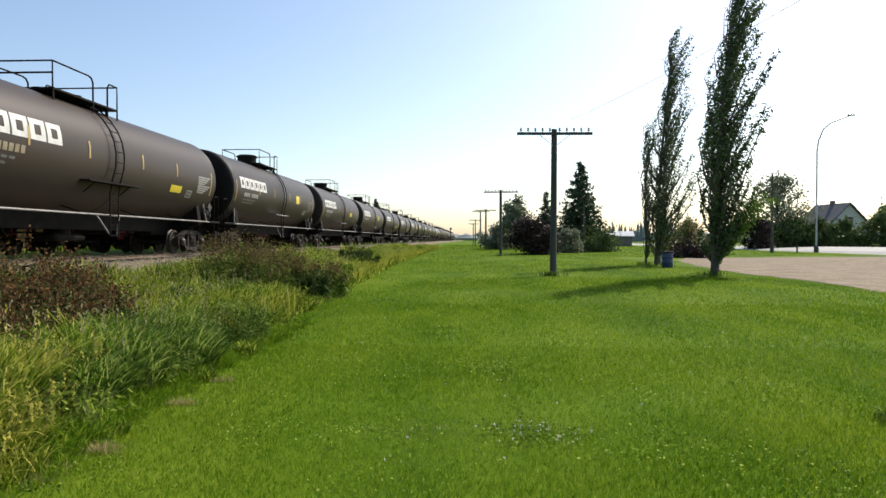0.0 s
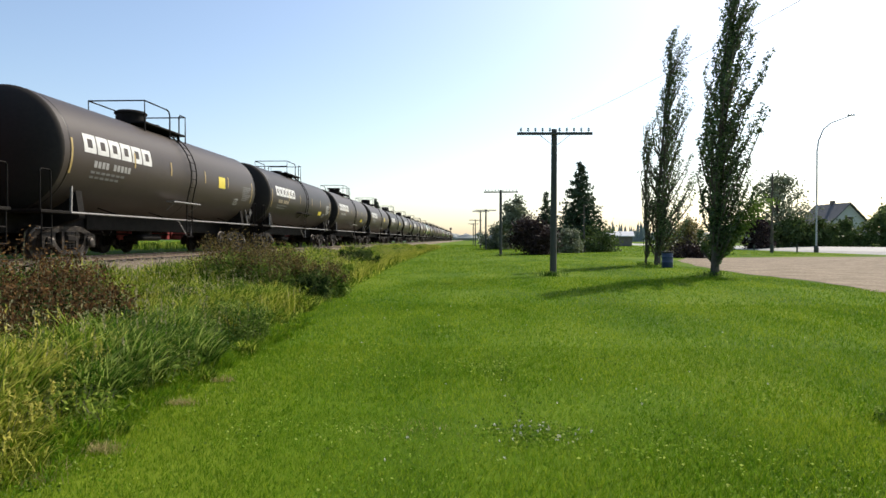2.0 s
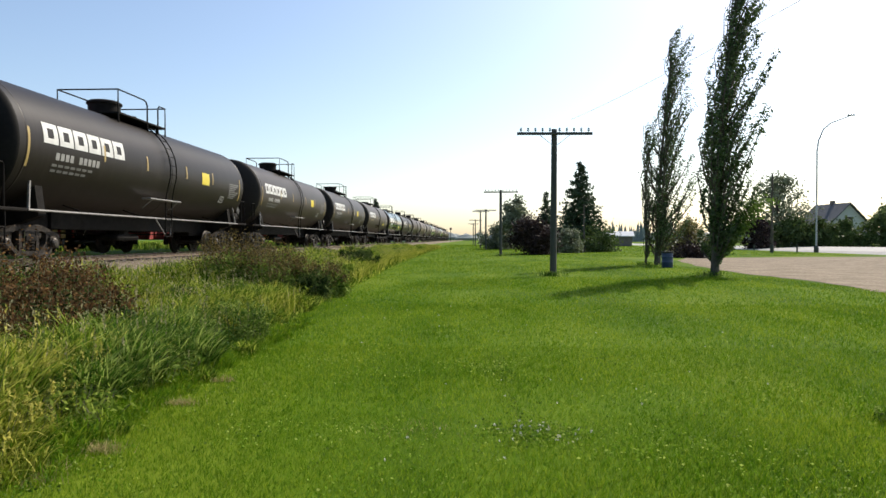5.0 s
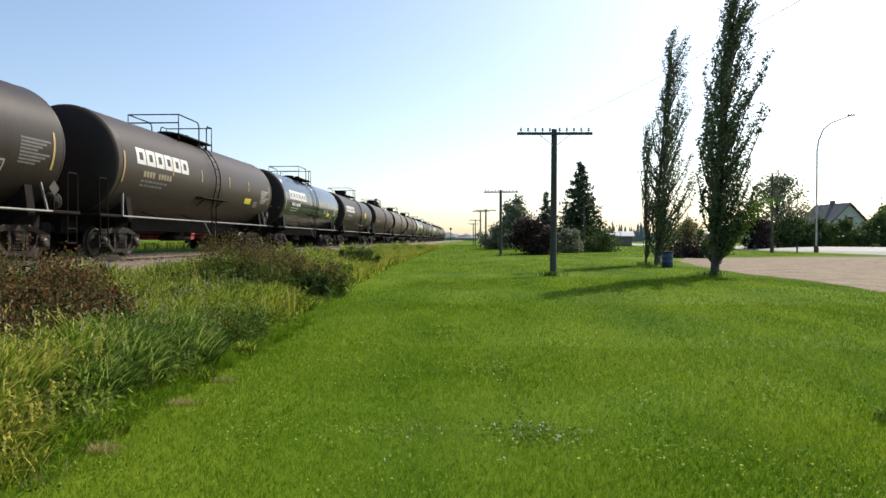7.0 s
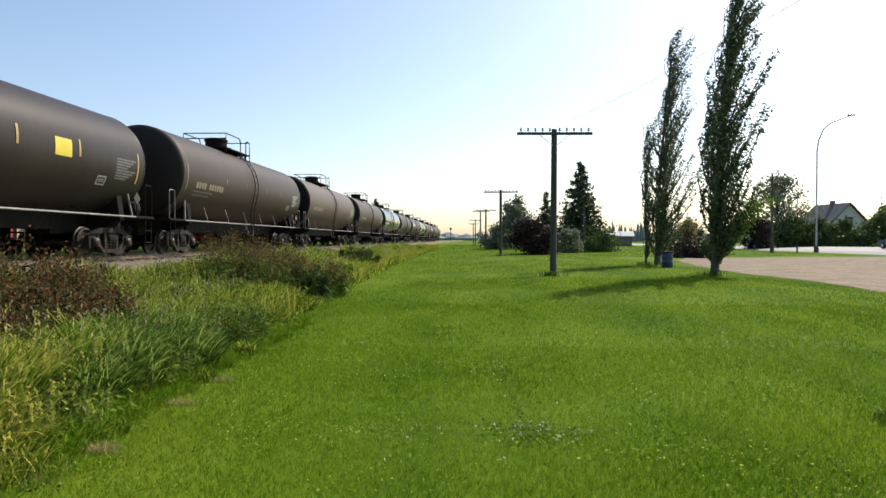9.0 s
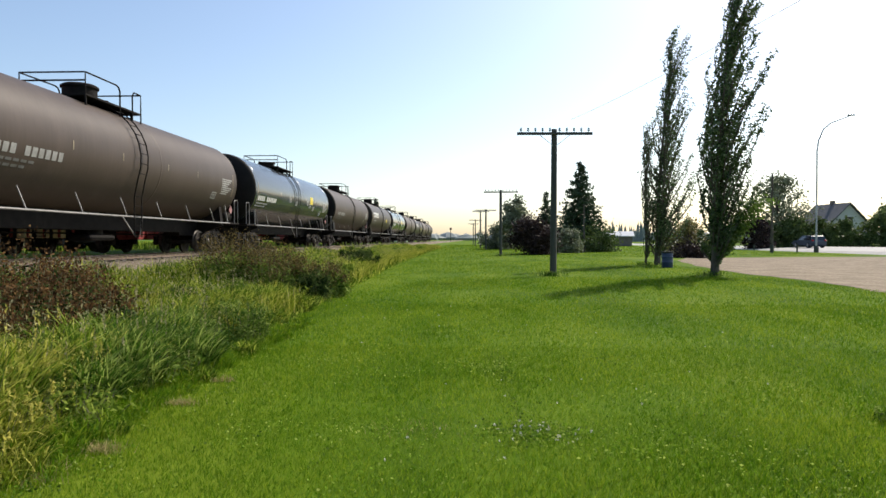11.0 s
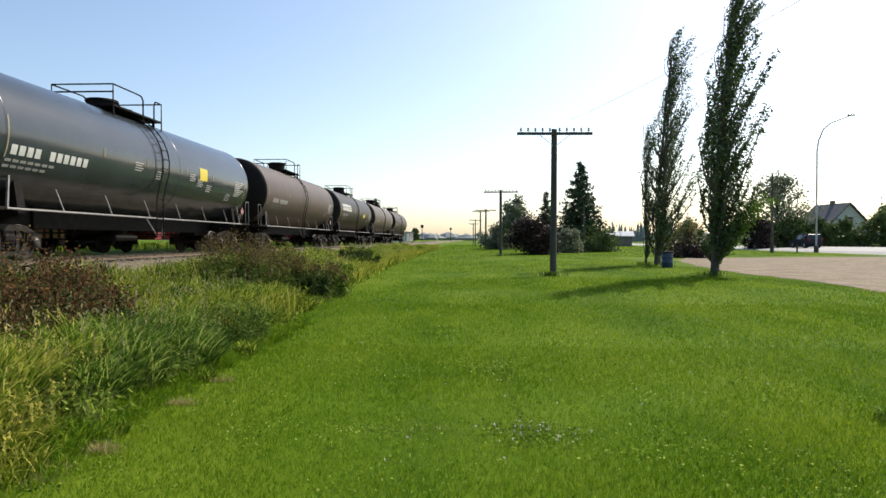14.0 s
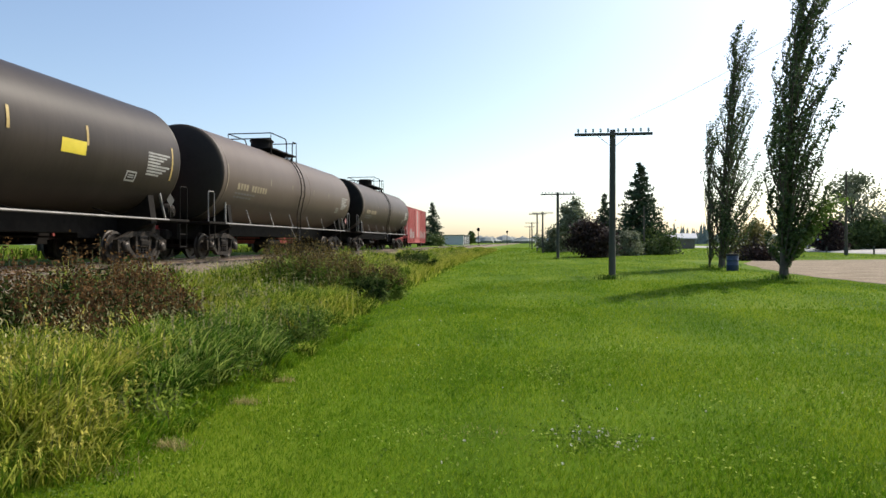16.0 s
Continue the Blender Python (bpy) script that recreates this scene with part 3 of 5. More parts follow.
def emblem(car, half, R, zc, drop=0.0, back=0.0):
    """Owner's emblem as six plain white blocks with slots, on the tank's side."""
    for k in range(6):
        bm = bm_new()
        y0 = -half + (1.25 if half < 8 else 1.45) - back + k * 0.64
        y1, t, r = y0 + 0.58, 0.17, R + 0.006
        for a, b in ((y0, y0 + t), (y1 - t, y1)):
            shell(bm, a, b, 0.5 - drop, 18.5 - drop, r, zc, 6)
        for a, b in ((0.5, 5.2), (13.8, 18.5)):
            shell(bm, y0 + t, y1 - t, a - drop, b - drop, r, zc, 2)
        bmesh.ops.remove_doubles(bm, verts=bm.verts[:], dist=0.002)
        part("emblem_block", bm, WHITE_MARK, car, "plain white emblem block")


def number_bars(car, y0, count, a0, height, mat, R, zc, step=0.2):
    for first, last in ((0, 4), (5, count)):
        for k in range(first, last):
            part("number_bar", shell(bm_new(), y0 + k * step, y0 + k * step + step * 0.72, a0, a0 + height, R + 0.006, zc, 3), mat, car)
    bm = bm_new()
    for r in range(2):
        for k in range(7 - r):
            shell(bm, y0 + k * 0.26 - 0.1, y0 + k * 0.26 + 0.1, a0 - 6 - 5 * r, a0 - 3.6 - 5 * r, R + 0.006, zc, 2)
    part("small_print", bm, GREY_MARK if mat != WHITE_MARK else DULL_MARK, car)


def sign_patch(car, y, a, w, h, R, zc):
    part("yellow_sign", shell(bm_new(), y - w / 2, y + w / 2, a - h / 2, a + h / 2, R + 0.007, zc, 5), YELLOW_SIGN, car, "yellow placard")


TRAIN = []  # (car, its place along the train)


def build_train():
    # style, sign: s square, o low orange mark, p small square
    plan = ["dome o", "low o", "dome s", "dome p", "dome s", "low o", "dome o", "dome s", "dome s", "dome s", "dome s", "low o", "blue o", "dome s",
            "grey -", "grey -", "brown -", "long_blue s", "brown -", "tall p", "long_blue s", "brown -", "tall p", "grey -", "grey -"]
    place = -6 * 17.6 - 1.1 + 24.5
    protos, last = {}, None
    for i, words in enumerate(plan):
        style, sign = words.split()
        is_long = style in ("brown", "long_blue", "grey")
        size = 19.5 if is_long else 17.6
        if last is not None:
            place += (size + last) / 2
        last = size
        if style in protos:
            car = copy_thing(protos[style], pose(TRACK_X, place, RAIL_Z))
        else:
            car = protos[style] = build_tank_car(style)
            car.matrix_basis = pose(TRACK_X, place, RAIL_Z)
        shift = {0: 0.15, 1: 0.42, 4: 0.1, 13: 0.25, 14: 0.2, 15: -0.4, 16: -0.5, 17: -1.0, 18: -1.5, 20: -0.5, 19: -0.75, 21: -0.7, 22: -0.05, 23: 0.7, 24: 0.8}.get(i, 0)
        TRAIN.append((car, place + shift))
    for (car, _), words in zip(TRAIN, plan):
        style, sign = words.split()
        half, R, zc = SIZES[style]
        if style in ("dome", "low", "blue", "tall"):
            emblem(car, half, R, zc, 3.0 if style == "tall" else 0.0, 0.2 if style in ("dome", "tall") else 0.0)
            number_bars(car, -half + (1.55 if style in ("dome", "tall") else 1.7), 10, -17.5 if style == "tall" else -12.5, 6.5, {"dome": DULL_MARK, "tall": DULL_MARK, "blue": WHITE_MARK, "low": TAN_MARK}[style], R, zc)
        else:
            number_bars(car, -half + (0.65 if style == "long_blue" else 1.35), 11, -19 if style == "long_blue" else -18, 8, {"long_blue": WHITE_MARK, "brown": DULL_MARK}.get(style, TAN_MARK), R, zc, 0.28 if style == "long_blue" else 0.25)
        if style in ("blue", "long_blue"):
            for y, a, w in ((-2.3, -4, 0.5), (-0.9, -9, 0.45), (1.7, -3, 0.5), (2.4, -8, 0.55), (3.3, -13, 0.5)) if style == "long_blue" else ((2.4, -11, 0.6), (3.3, -11, 0.5), (5.6, -12, 0.3)):
                bm = bm_new()
                for k in range(4):
                    shell(bm, y, y + w - 0.08 * (k % 2), a - 2.6 * k, a - 2.6 * k + 1.3, R + 0.006, zc, 1)
                part("small_stencil", bm, DULL_MARK, car)
        if sign == "s":
            sign_patch(car, 3.15 if half < 8.4 else 2.95, 0.5, 0.7, 16, R, zc)
        elif sign == "p":
            sign_patch(car, 3.4, -8, 0.85, 11, R, zc)
        elif sign == "o":
            sign_patch(car, 3.95, -20, 0.85, 9, R, zc)


def build_boxcar(place, paint, label, low=None):
    car = thing("boxcar", label, "boxcar", pose(-16.0, place, RAIL_Z), "boxcars parked on the siding")
    L = 7.6
    part("body", box(bm_new(), -1.45, 1.45, -L, L, 1.1, 4.95, 0.04), paint, car)
    for k in range(-9, 10):
        if abs(k) > 2:
            part("side_post", box(bm_new(), 1.45, 1.5, k * 0.8 - 0.05, k * 0.8 + 0.05, 0.62, 4.92), paint, car)
    part("sliding_door", box(bm_new(), 1.45, 1.53, -1.7, 1.6, 1.2, 4.85, 0.02), paint, car, "sliding door")
    part("stripe", box(bm_new(), 1.535, 1.54, -0.5, 0.1, 1.3, 4.8), DULL_MARK, car, "pale vertical stripe")
    for a, b, c in ((2.2, 3.6, 2.2), (3.9, 5.0, 1.9), (-5.6, -3.9, 2.3), (-3.6, -2.4, 2.0), (5.3, 6.6, 2.1)):
        part("paint_smear", box(bm_new(), 1.455, 1.46, a, b, 1.2, c), DULL_MARK, car, "blotchy pale paint")
    part("roof", box(bm_new(), -1.5, 1.5, -L - 0.03, L + 0.03, 4.952, 5.06, 0.04), paint, car)
    part("side_sill", box(bm_new(), 1.36, 1.44, -7.0, 7.0, 0.55, 1.098, 0.01), IRON if low else paint, car)
    if low:
        for a in (4.3, 5.2, 6.1):
            part("cream_panel", box(bm_new(), 1.445, 1.455, a, a + 0.7, 0.6, 1.08), low, car, "cream panel on the sill")
    part("underframe", box(bm_new(), -1.3, 1.3, -L - 0.2, L + 0.2, 0.8, 1.1, 0.02), IRON, car)
    part("end_ladder", ladder_bars(L), IRON, car)
    for s in (-1, 1):
        part("coupler", box(bm_new(), -0.13, 0.13, *sorted((s * L, s * (L + 1.0))), 0.76, 0.98, 0.04), IRON, car)
        build_truck(car, s * (L - 1.6))
    return car


def ladder_bars(L):
    bm = bm_new()
    for y in (L - 0.7, L - 0.25):
        tube(bm, [(1.52, y, 0.6), (1.52, y, 4.9)], 0.02, 4)
    for k in range(12):
        tube(bm, [(1.52, L - 0.7, 0.7 + k * 0.37), (1.52, L - 0.25, 0.7 + k * 0.37)], 0.015, 4)
    return bm


def run(t):
    """Metres that the train has rolled since 3.5 s."""
    u = t - 3.5
    return UNIT * (1.36985 * u + 0.00277 * u * u)


# ---- poles and lamps ----


def build_telegraph_pole(x, y, height, arm=3.05, lean=0.0, second=False, turn=0.0):
    pole = thing("telegraph_pole", "weathered dark wooden telegraph pole with one crossarm, standing in the lawn", "telegraph pole", pose(x, y, land(x, y) - 0.05, 0, lean, turn), "telegraph poles along the track")
    bm = tube(bm_new(), [(0, 0, 0), (0, 0, height * 0.5), (0, 0, height - 0.12), (0, 0, height)], 0.14, 12, 0.105)
    part("pole_shaft", bm, POLE_WOOD, pole, "", None, 40)
    zs = height - 0.2
    part("crossarm", box(bm_new(), -arm / 2, arm / 2, -0.2, -0.1, zs - 0.055, zs + 0.055, 0.012), POLE_WOOD, pole)
    for s in (-1, 1):
        part("arm_brace", tube(bm_new(), [(s * 0.62, -0.17, zs - 0.05), (s * 0.06, -0.15, zs - 0.5)], 0.014, 4), STEEL_GREY, pole)
    for k in range(10):
        px = (k - 4.5) * arm / 10.4 + (0.05 if k > 4 else -0.05)
        ins = part("insulator", lathe(bm_new(), [(0.02, 0.1), (0.045, 0.1), (0.05, 0.15), (0.035, 0.17), (0.045, 0.2), (0.03, 0.235), (0.008, 0.24)], 8, "Z", (px, -0.15, zs)), GLASS_GREEN, pole)
        part("pin", tube(bm_new(), [(px, -0.15, zs + 0.05), (px, -0.15, zs + 0.12)], 0.012, 5), IRON, ins)
    return pole


def build_street_lamp(x, y, z, height):
    lamp = thing("street_lamp", "tall grey steel street lamp with a curved arm beside the road", "street lamp", pose(x, y, z))
    part("base", lathe(bm_new(), [(0.22, -0.1), (0.22, 0.5), (0.14, 0.7)], 10), POLE_WOOD, lamp)
    pts = [(0, 0, 0.6), (0, 0, height * 0.5), (0, 0, height * 0.74), (0.15, 0, height * 0.82), (0.6, 0, height * 0.9), (1.3, 0, height * 0.945), (2.4, 0, height * 0.975), (3.3, 0, height)]
    part("mast", tube(bm_new(), pts, 0.085, 10, 0.045), STEEL_GREY, lamp, "", None, 60)
    part("lamp_head", box(bm_new(), 3.0, 3.7, -0.13, 0.13, height - 0.02, height + 0.12, 0.04), STEEL_GREY, lamp)


def build_utility_pole(x, y, z, height):
    p = thing("utility_pole", "plain grey wooden utility pole with a dark foot", "utility pole", pose(x, y, z))
    part("pole_shaft", tube(bm_new(), [(0, 0, -0.1), (0, 0, height * 0.5), (0, 0, height)], 0.13, 10, 0.09), BARK, p)
    part("dark_foot", lathe(bm_new(), [(0.19, -0.1), (0.19, 0.75), (0.175, 0.8)], 10), POLE_WOOD, p)


def build_fence_post(x, y, z, h=1.0):
    p = raw("fence_post", *post_mesh(h), POLE_WOOD)
    p.matrix_basis = pose(x, y, z)
    tagged(p, "short dark wooden post beside the road", "post", "posts beside the road")


def post_mesh(h):
    bm = tube(bm_new(), [(0, 0, -0.1), (0, 0, h - 0.05), (0, 0, h)], 0.09, 8, 0.08)
    bm.verts.index_update()
    v, f = [tuple(p.co) for p in bm.verts], [tuple(q.index for q in face.verts) for face in bm.faces]
    bm.free()
    return v, f


def build_wire(a, b, sag, name="overhead_wire", r=0.012):
    a, b = Vector(a), Vector(b)
    pts = [a.lerp(b, k / 24) - Vector((0, 0, sag * 4 * (k / 24) * (1 - k / 24))) for k in range(25)]
    tagged(part(name, tube(bm_new(), pts, r, 4), WIRE), "thin grey overhead wire hanging between poles", "wire")


# ---- plants ----


def leaf_cloud(name, mat, centres, size, parent=None, rng=None, length=1.6, at=None, flat=0.0):
    """Small folded leaves, one at each centre, turned at random."""
    n = len(centres)
    c = np.asarray(centres, float)
    d = rng.normal(size=(n, 3))
    d[:, 2] *= 1 - flat
    d /= np.linalg.norm(d, axis=1)[:, None]
    e = np.cross(d, rng.normal(size=(n, 3)))
    e /= np.linalg.norm(e, axis=1)[:, None] + 1e-9
    s = (size * (0.6 + 0.8 * rng.random(n)))[:, None]
    v = np.stack([c - d * s * length / 2, c + e * s / 2, c + d * s * length / 2, c - e * s / 2], 1).reshape(-1, 3)
    f = np.arange(4 * n).reshape(-1, 4)
    ob = quick(name, v, f, mat)
    if parent is not None:
        ob.parent = parent
    if at is not None:
        ob.matrix_basis = at
    return ob


def quick(name, v, f, mat):
    """A mesh from arrays of corners and equal faces."""
    v, f = np.asarray(v, np.float32), np.asarray(f, np.int32)
    me = bpy.data.meshes.new(name)
    me.vertices.add(len(v))
    me.vertices.foreach_set("co", v.ravel())
    k = f.shape[1]
    me.loops.add(f.size)
    me.loops.foreach_set("vertex_index", f.ravel())
    me.polygons.add(len(f))
    me.polygons.foreach_set("loop_start", np.arange(0, f.size, k, dtype=np.int32))
    me.update(calc_edges=True)
    me.materials.append(mat)
    return new(name, me)


SWAY = []  # (crown, phase, degrees)


def build_poplar(x, y, height, spread, label, seed, leaves=15000, lean=0.07, thin=1.0, light_side=False):
    rng = np.random.default_rng(seed)
    tree = thing("poplar", label, "tree", pose(x, y, land(x, y) - 0.05), "poplars beside the gravel lot")
    bm = tube(bm_new(), [(0, 0, 0), (0.02, 0, height * 0.08), (0.06 * lean * height, 0.05, height * 0.3), (lean * height * 0.45, 0, height * 0.62), (lean * height, 0, height * 0.97)], 0.015 * height * thin, 9, 0.015)
    part("trunk", bm, BARK, tree, "", None, 60)
    pts = []
    count = int(112 * min(thin, 1))
    for k in range(count):
        f = 0.03 + 0.845 * (k / count) ** 1.3
        z0 = height * f
        a = rng.random() * 2 * math.pi
        env = spread * (0.35 + 0.75 * math.sin(math.pi * min(1, 0.14 + f * 0.78))) * (1 - 0.8 * f ** 1.7)
        reach = env * (0.3 + 0.75 * rng.random())
        rise = height * (0.2 + 0.14 * rng.random()) * (1 - 0.55 * f) * (0.3 + 0.7 * min(f / 0.18, 1))
        base = Vector((lean * height * f ** 1.3 + 0.1 * min(5 * f, 1), 0, z0))
        wind = abs(lean) * (2.2 + 3.6 * f) * rise
        p = [base, base + Vector((math.cos(a) * reach * 0.6 + wind * 0.1, math.sin(a) * reach * 0.6, rise * 0.33)),
             base + Vector((math.cos(a) * reach * 0.95 + wind * 0.4, math.sin(a) * reach * 0.95, rise * 0.7)),
             base + Vector((math.cos(a) * reach + wind, math.sin(a) * reach, rise))]
        part("limb", tube(bm_new(), p, 0.004 * height * thin * (1 - 0.75 * f) + 0.01, 5, 0.006), BARK, tree)
        for j in range(int(92 - 60 * f)):
            u = 0.03 + 1.0 * rng.random()
            i = min(int(u * 3), 2)
            q = p[i].lerp(p[i + 1], min(u * 3 - i, 1.12))
            tw = Vector((rng.normal() * 0.42 + 0.35 + 0.5 * f, rng.normal() * 0.45, 0.7 + 0.9 * abs(rng.normal()))) * 0.14 * spread * (1 - 0.35 * f)
            pts.append((q, tw))
    pts = pts[::max(1, len(pts) // leaves)]
    cl, per = [], max(1, int(leaves / len(pts)))
    for q, tw in pts:
        for j in range(per):
            cl.append(q + tw * rng.random() + Vector(rng.normal(size=3) * 0.034 * spread))
    cl = np.array(cl)
    # the crown in three rigid tiers
    order = cl[:, 2] / height
    for lo, hi, k in ((-1, 0.36, 0.25), (0.36, 0.66, 0.6), (0.66, 9, 1.0)):
        sel = cl[(order >= lo) & (order < hi)]
        if len(sel):
            ob = leaf_cloud("crown", POPLAR_LEAF, sel, 0.074, tree, rng)
            SWAY.append((ob, seed, k))
    if light_side:
        c = []
        for k in range(1500):
            z = 0.8 + 2.3 * rng.random() ** 0.8
            c.append((0.2 + 0.62 * (z - 0.8) + rng.normal() * 0.1 * z, -0.4 + rng.normal() * 0.14 * z, z + abs(rng.normal()) * 0.15))
        c = np.array(c)
        tagged(leaf_cloud("side_shoot", LIGHT_LEAF, c, 0.08, tree, rng), kind="stuff")
    return tree


def build_spruce(x, y, height, radius, seed, label="dark green spruce tree with drooping tiered branches", z=None, density=1.0):
    rng = np.random.default_rng(seed)
    tree = thing("spruce", label, "tree", pose(x, y, (land(x, y) if z is None else z) - 0.05), "spruces")
    part("trunk", tube(bm_new(), [(0, 0, 0), (0, 0, height * 0.5), (0, 0, height)], 0.018 * height, 8, 0.02), BARK, tree)
    v = []
    bm = bm_new()
    tiers = int(32 * density)
    for k in range(tiers):
        h = height * (0.07 + 0.92 * k / tiers)
        r = radius * (1 - (h / height)) ** 0.85 * (0.8 + 0.35 * rng.random()) + 0.12
        for j in range(max(5, int(9 * (1 - k / tiers) + 4))):
            a = rng.random() * 2 * math.pi
            rr = r * (0.75 + 0.4 * rng.random())
            droop = 0.22 * rr
            p = [Vector((0, 0, h)), Vector((math.cos(a) * rr * 0.5, math.sin(a) * rr * 0.5, h - droop * 0.9)), Vector((math.cos(a) * rr, math.sin(a) * rr, h - droop * 0.75))]
            tube(bm, p, 0.03, 3, 0.01)
            for m in range(int(30 * rr / radius) + 9):
                u = 0.15 + 0.87 * rng.random()
                q = p[0].lerp(p[1], u * 2) if u < 0.5 else p[1].lerp(p[2], u * 2 - 1)
                v.append(q + Vector((rng.normal() * 0.13 * rr * 0.5, rng.normal() * 0.13 * rr * 0.5, -abs(rng.normal()) * 0.1 * rr)))
    tagged(part("branchwork", bm, BARK, tree), kind="stuff")
    leaf_cloud("needles", NEEDLE, np.array(v), 0.016 * height, tree, rng, 2.6)


def build_broadleaf(name, x, y, z, height, rx, mat, seed, label, leaves=5000, low=0.2, size=0.3, category="tree", group="", clumps=34):
    rng = np.random.default_rng(seed)
    tree = thing(name, label, category, pose(x, y, z - 0.05), group)
    bm = tube(bm_new(), [(0, 0, 0), (0.1, 0, height * 0.3), (0, 0.1, height * 0.6), (0.1, 0, height * 0.85)], 0.025 * height, 7, 0.03)
    cs = []
    for k in range(clumps):
        a, u = rng.random() * 2 * math.pi, rng.random()
        zz = height * (low + (0.97 - low) * u)
        rr = rx * math.sin(math.pi * min(0.97, 0.18 + 0.8 * u)) ** 0.7 * math.sqrt(rng.random())
        c = Vector((math.cos(a) * rr, math.sin(a) * rr, zz))
        tube(bm, [(0, 0, zz * 0.6), c * 0.6 + Vector((0, 0, zz * 0.3)), c], 0.012 * height, 4, 0.01)
        cs.append((c, rx * (0.2 + 0.2 * rng.random())))
    part("trunk", bm, BARK, tree)
    v = []
    for k in range(leaves):
        c, r = cs[int(rng.integers(len(cs)))]
        v.append(c + Vector(rng.normal(size=3) * r * 0.52))
    v = np.array(v)
    v[:, 2] = np.maximum(v[:, 2], 0.08)
    leaf_cloud("crown", mat, v, size, tree, rng, 1.3)
    return tree


def blades(name, mat, x, y, z, h, w, rng, lean=0.35, label="", category="grass", segs=1):
    """Single grass blades rooted at the given places, as one object."""
    n = len(x)
    a = rng.random(n) * 2 * np.pi
    tilt = lean * h * rng.random(n) ** 0.7
    wind = 0.12 * h
    b = rng.random(n) * 2 * np.pi
    dx, dy = np.cos(a) * w / 2, np.sin(a) * w / 2
    tx, ty = x + np.cos(b) * tilt + wind * 0.5, y + np.sin(b) * tilt
    if segs == 1:
        v = np.stack([np.stack([x - dx, y - dy, z], 1), np.stack([x + dx, y + dy, z], 1), np.stack([tx, ty, z + h], 1)], 1).reshape(-1, 3)
        f = np.arange(3 * n).reshape(-1, 3)
    else:
        mx, my, mz = x + (tx - x) * 0.32, y + (ty - y) * 0.32, z + h * 0.62
        v = np.stack([np.stack([x - dx, y - dy, z], 1), np.stack([x + dx, y + dy, z], 1), np.stack([mx + dx * 0.8, my + dy * 0.8, mz], 1), np.stack([mx - dx * 0.8, my - dy * 0.8, mz], 1), np.stack([tx, ty, z + h * (0.97 - 0.25 * tilt / h)], 1)], 1).reshape(-1, 3)
        o = (np.arange(n) * 5)[:, None]
        f = np.concatenate([o + [[0, 1, 2]], o + [[0, 2, 3]], o + [[3, 2, 4]]])
    ob = quick(name, v, f, mat)
    return tagged(ob, label, category, kind="stuff")


def arching(name, mat, x, y, z, h, w, rng, bend=0.6, parent=None):
    """Long blades that rise and bow over, each in four widening and narrowing pieces."""
    n = len(x)
    b = rng.random(n) * 2 * np.pi
    reach = bend * h * (0.25 + 0.9 * rng.random(n))
    ux, uy = np.cos(b) * reach + 0.14 * h, np.sin(b) * reach
    twist = b + np.pi / 2 + rng.normal(size=n) * 0.5
    dx, dy = np.cos(twist) * w / 2, np.sin(twist) * w / 2
    sag = 0.1 + 0.5 * rng.random(n) * np.minimum(reach / h, 1)
    rows = []
    for u, wide in ((0, 0.7), (0.35, 1.0), (0.65, 0.85), (0.88, 0.5)):
        cx, cy, cz = x + ux * u ** 1.8, y + uy * u ** 1.8, z + h * (u - sag * u ** 3)
        rows += [np.stack([cx - dx * wide, cy - dy * wide, cz], 1), np.stack([cx + dx * wide, cy + dy * wide, cz], 1)]
    rows.append(np.stack([x + ux * 1.08, y + uy * 1.08, z + h * (1 - 1.15 * sag)], 1))
    v = np.stack(rows, 1).reshape(-1, 3)
    o = (np.arange(n) * 9)[:, None]
    f = np.concatenate([o + [[2 * k, 2 * k + 1, 2 * k + 3]] for k in range(3)] + [o + [[2 * k, 2 * k + 3, 2 * k + 2]] for k in range(3)] + [o + [[6, 7, 8]]])
    ob = quick(name, v, f, mat)
    if parent is not None:
        ob.parent = parent
    return tagged(ob, kind="stuff")


def build_tussock(x, y, height, radius, seed, mat, label, count=700, width=0.008, seeds=0):
    """A clump of long arching grass with a dark inside; seeds: number of pale flower stalks."""
    rng = np.random.default_rng(seed)
    t = thing("grass_tussock", label, "grass", pose(x, y, land(x, y) - 0.02), "grass clumps on the bank")
    r, a = radius * np.sqrt(rng.random(count)), rng.random(count) * 2 * np.pi
    px, py = r * np.cos(a), r * np.sin(a)
    h = height * (0.55 + 0.5 * rng.random(count)) * (1.1 - 0.35 * (r / radius) ** 2)
    arching("grass_leaf", mat, px, py, np.zeros(count), h, width * (0.6 + 0.8 * rng.random(count)), rng, 0.75, t)
    if seeds:
        bm, heads = bm_new(), []
        for k in range(seeds):
            q, a = radius * 0.8 * math.sqrt(rng.random()), rng.random() * 2 * math.pi
            b = Vector((math.cos(a) * q, math.sin(a) * q, 0))
            e = b * 1.35 + Vector((0.05, 0, height * (0.95 + 0.25 * rng.random())))
            tube(bm, [b, b.lerp(e, 0.6) + Vector((0, 0, 0.03)), e], 0.003, 3, 0.0015)
            heads += [e + Vector((rng.normal() * 0.006, rng.normal() * 0.006, -0.13 * height * 2 * rng.random())) for j in range(14)]
        tagged(part("flower_stalk", bm, STEM, t), kind="stuff")
        tagged(leaf_cloud("flower_spike", YELLOW_PETAL if mat is YELLOW_REED else SEED, np.array(heads), 0.013, t, rng, 2.4, None, -1.5), kind="stuff")


LAND = np.vectorize(land)
EDGE = np.vectorize(lawn_edge)


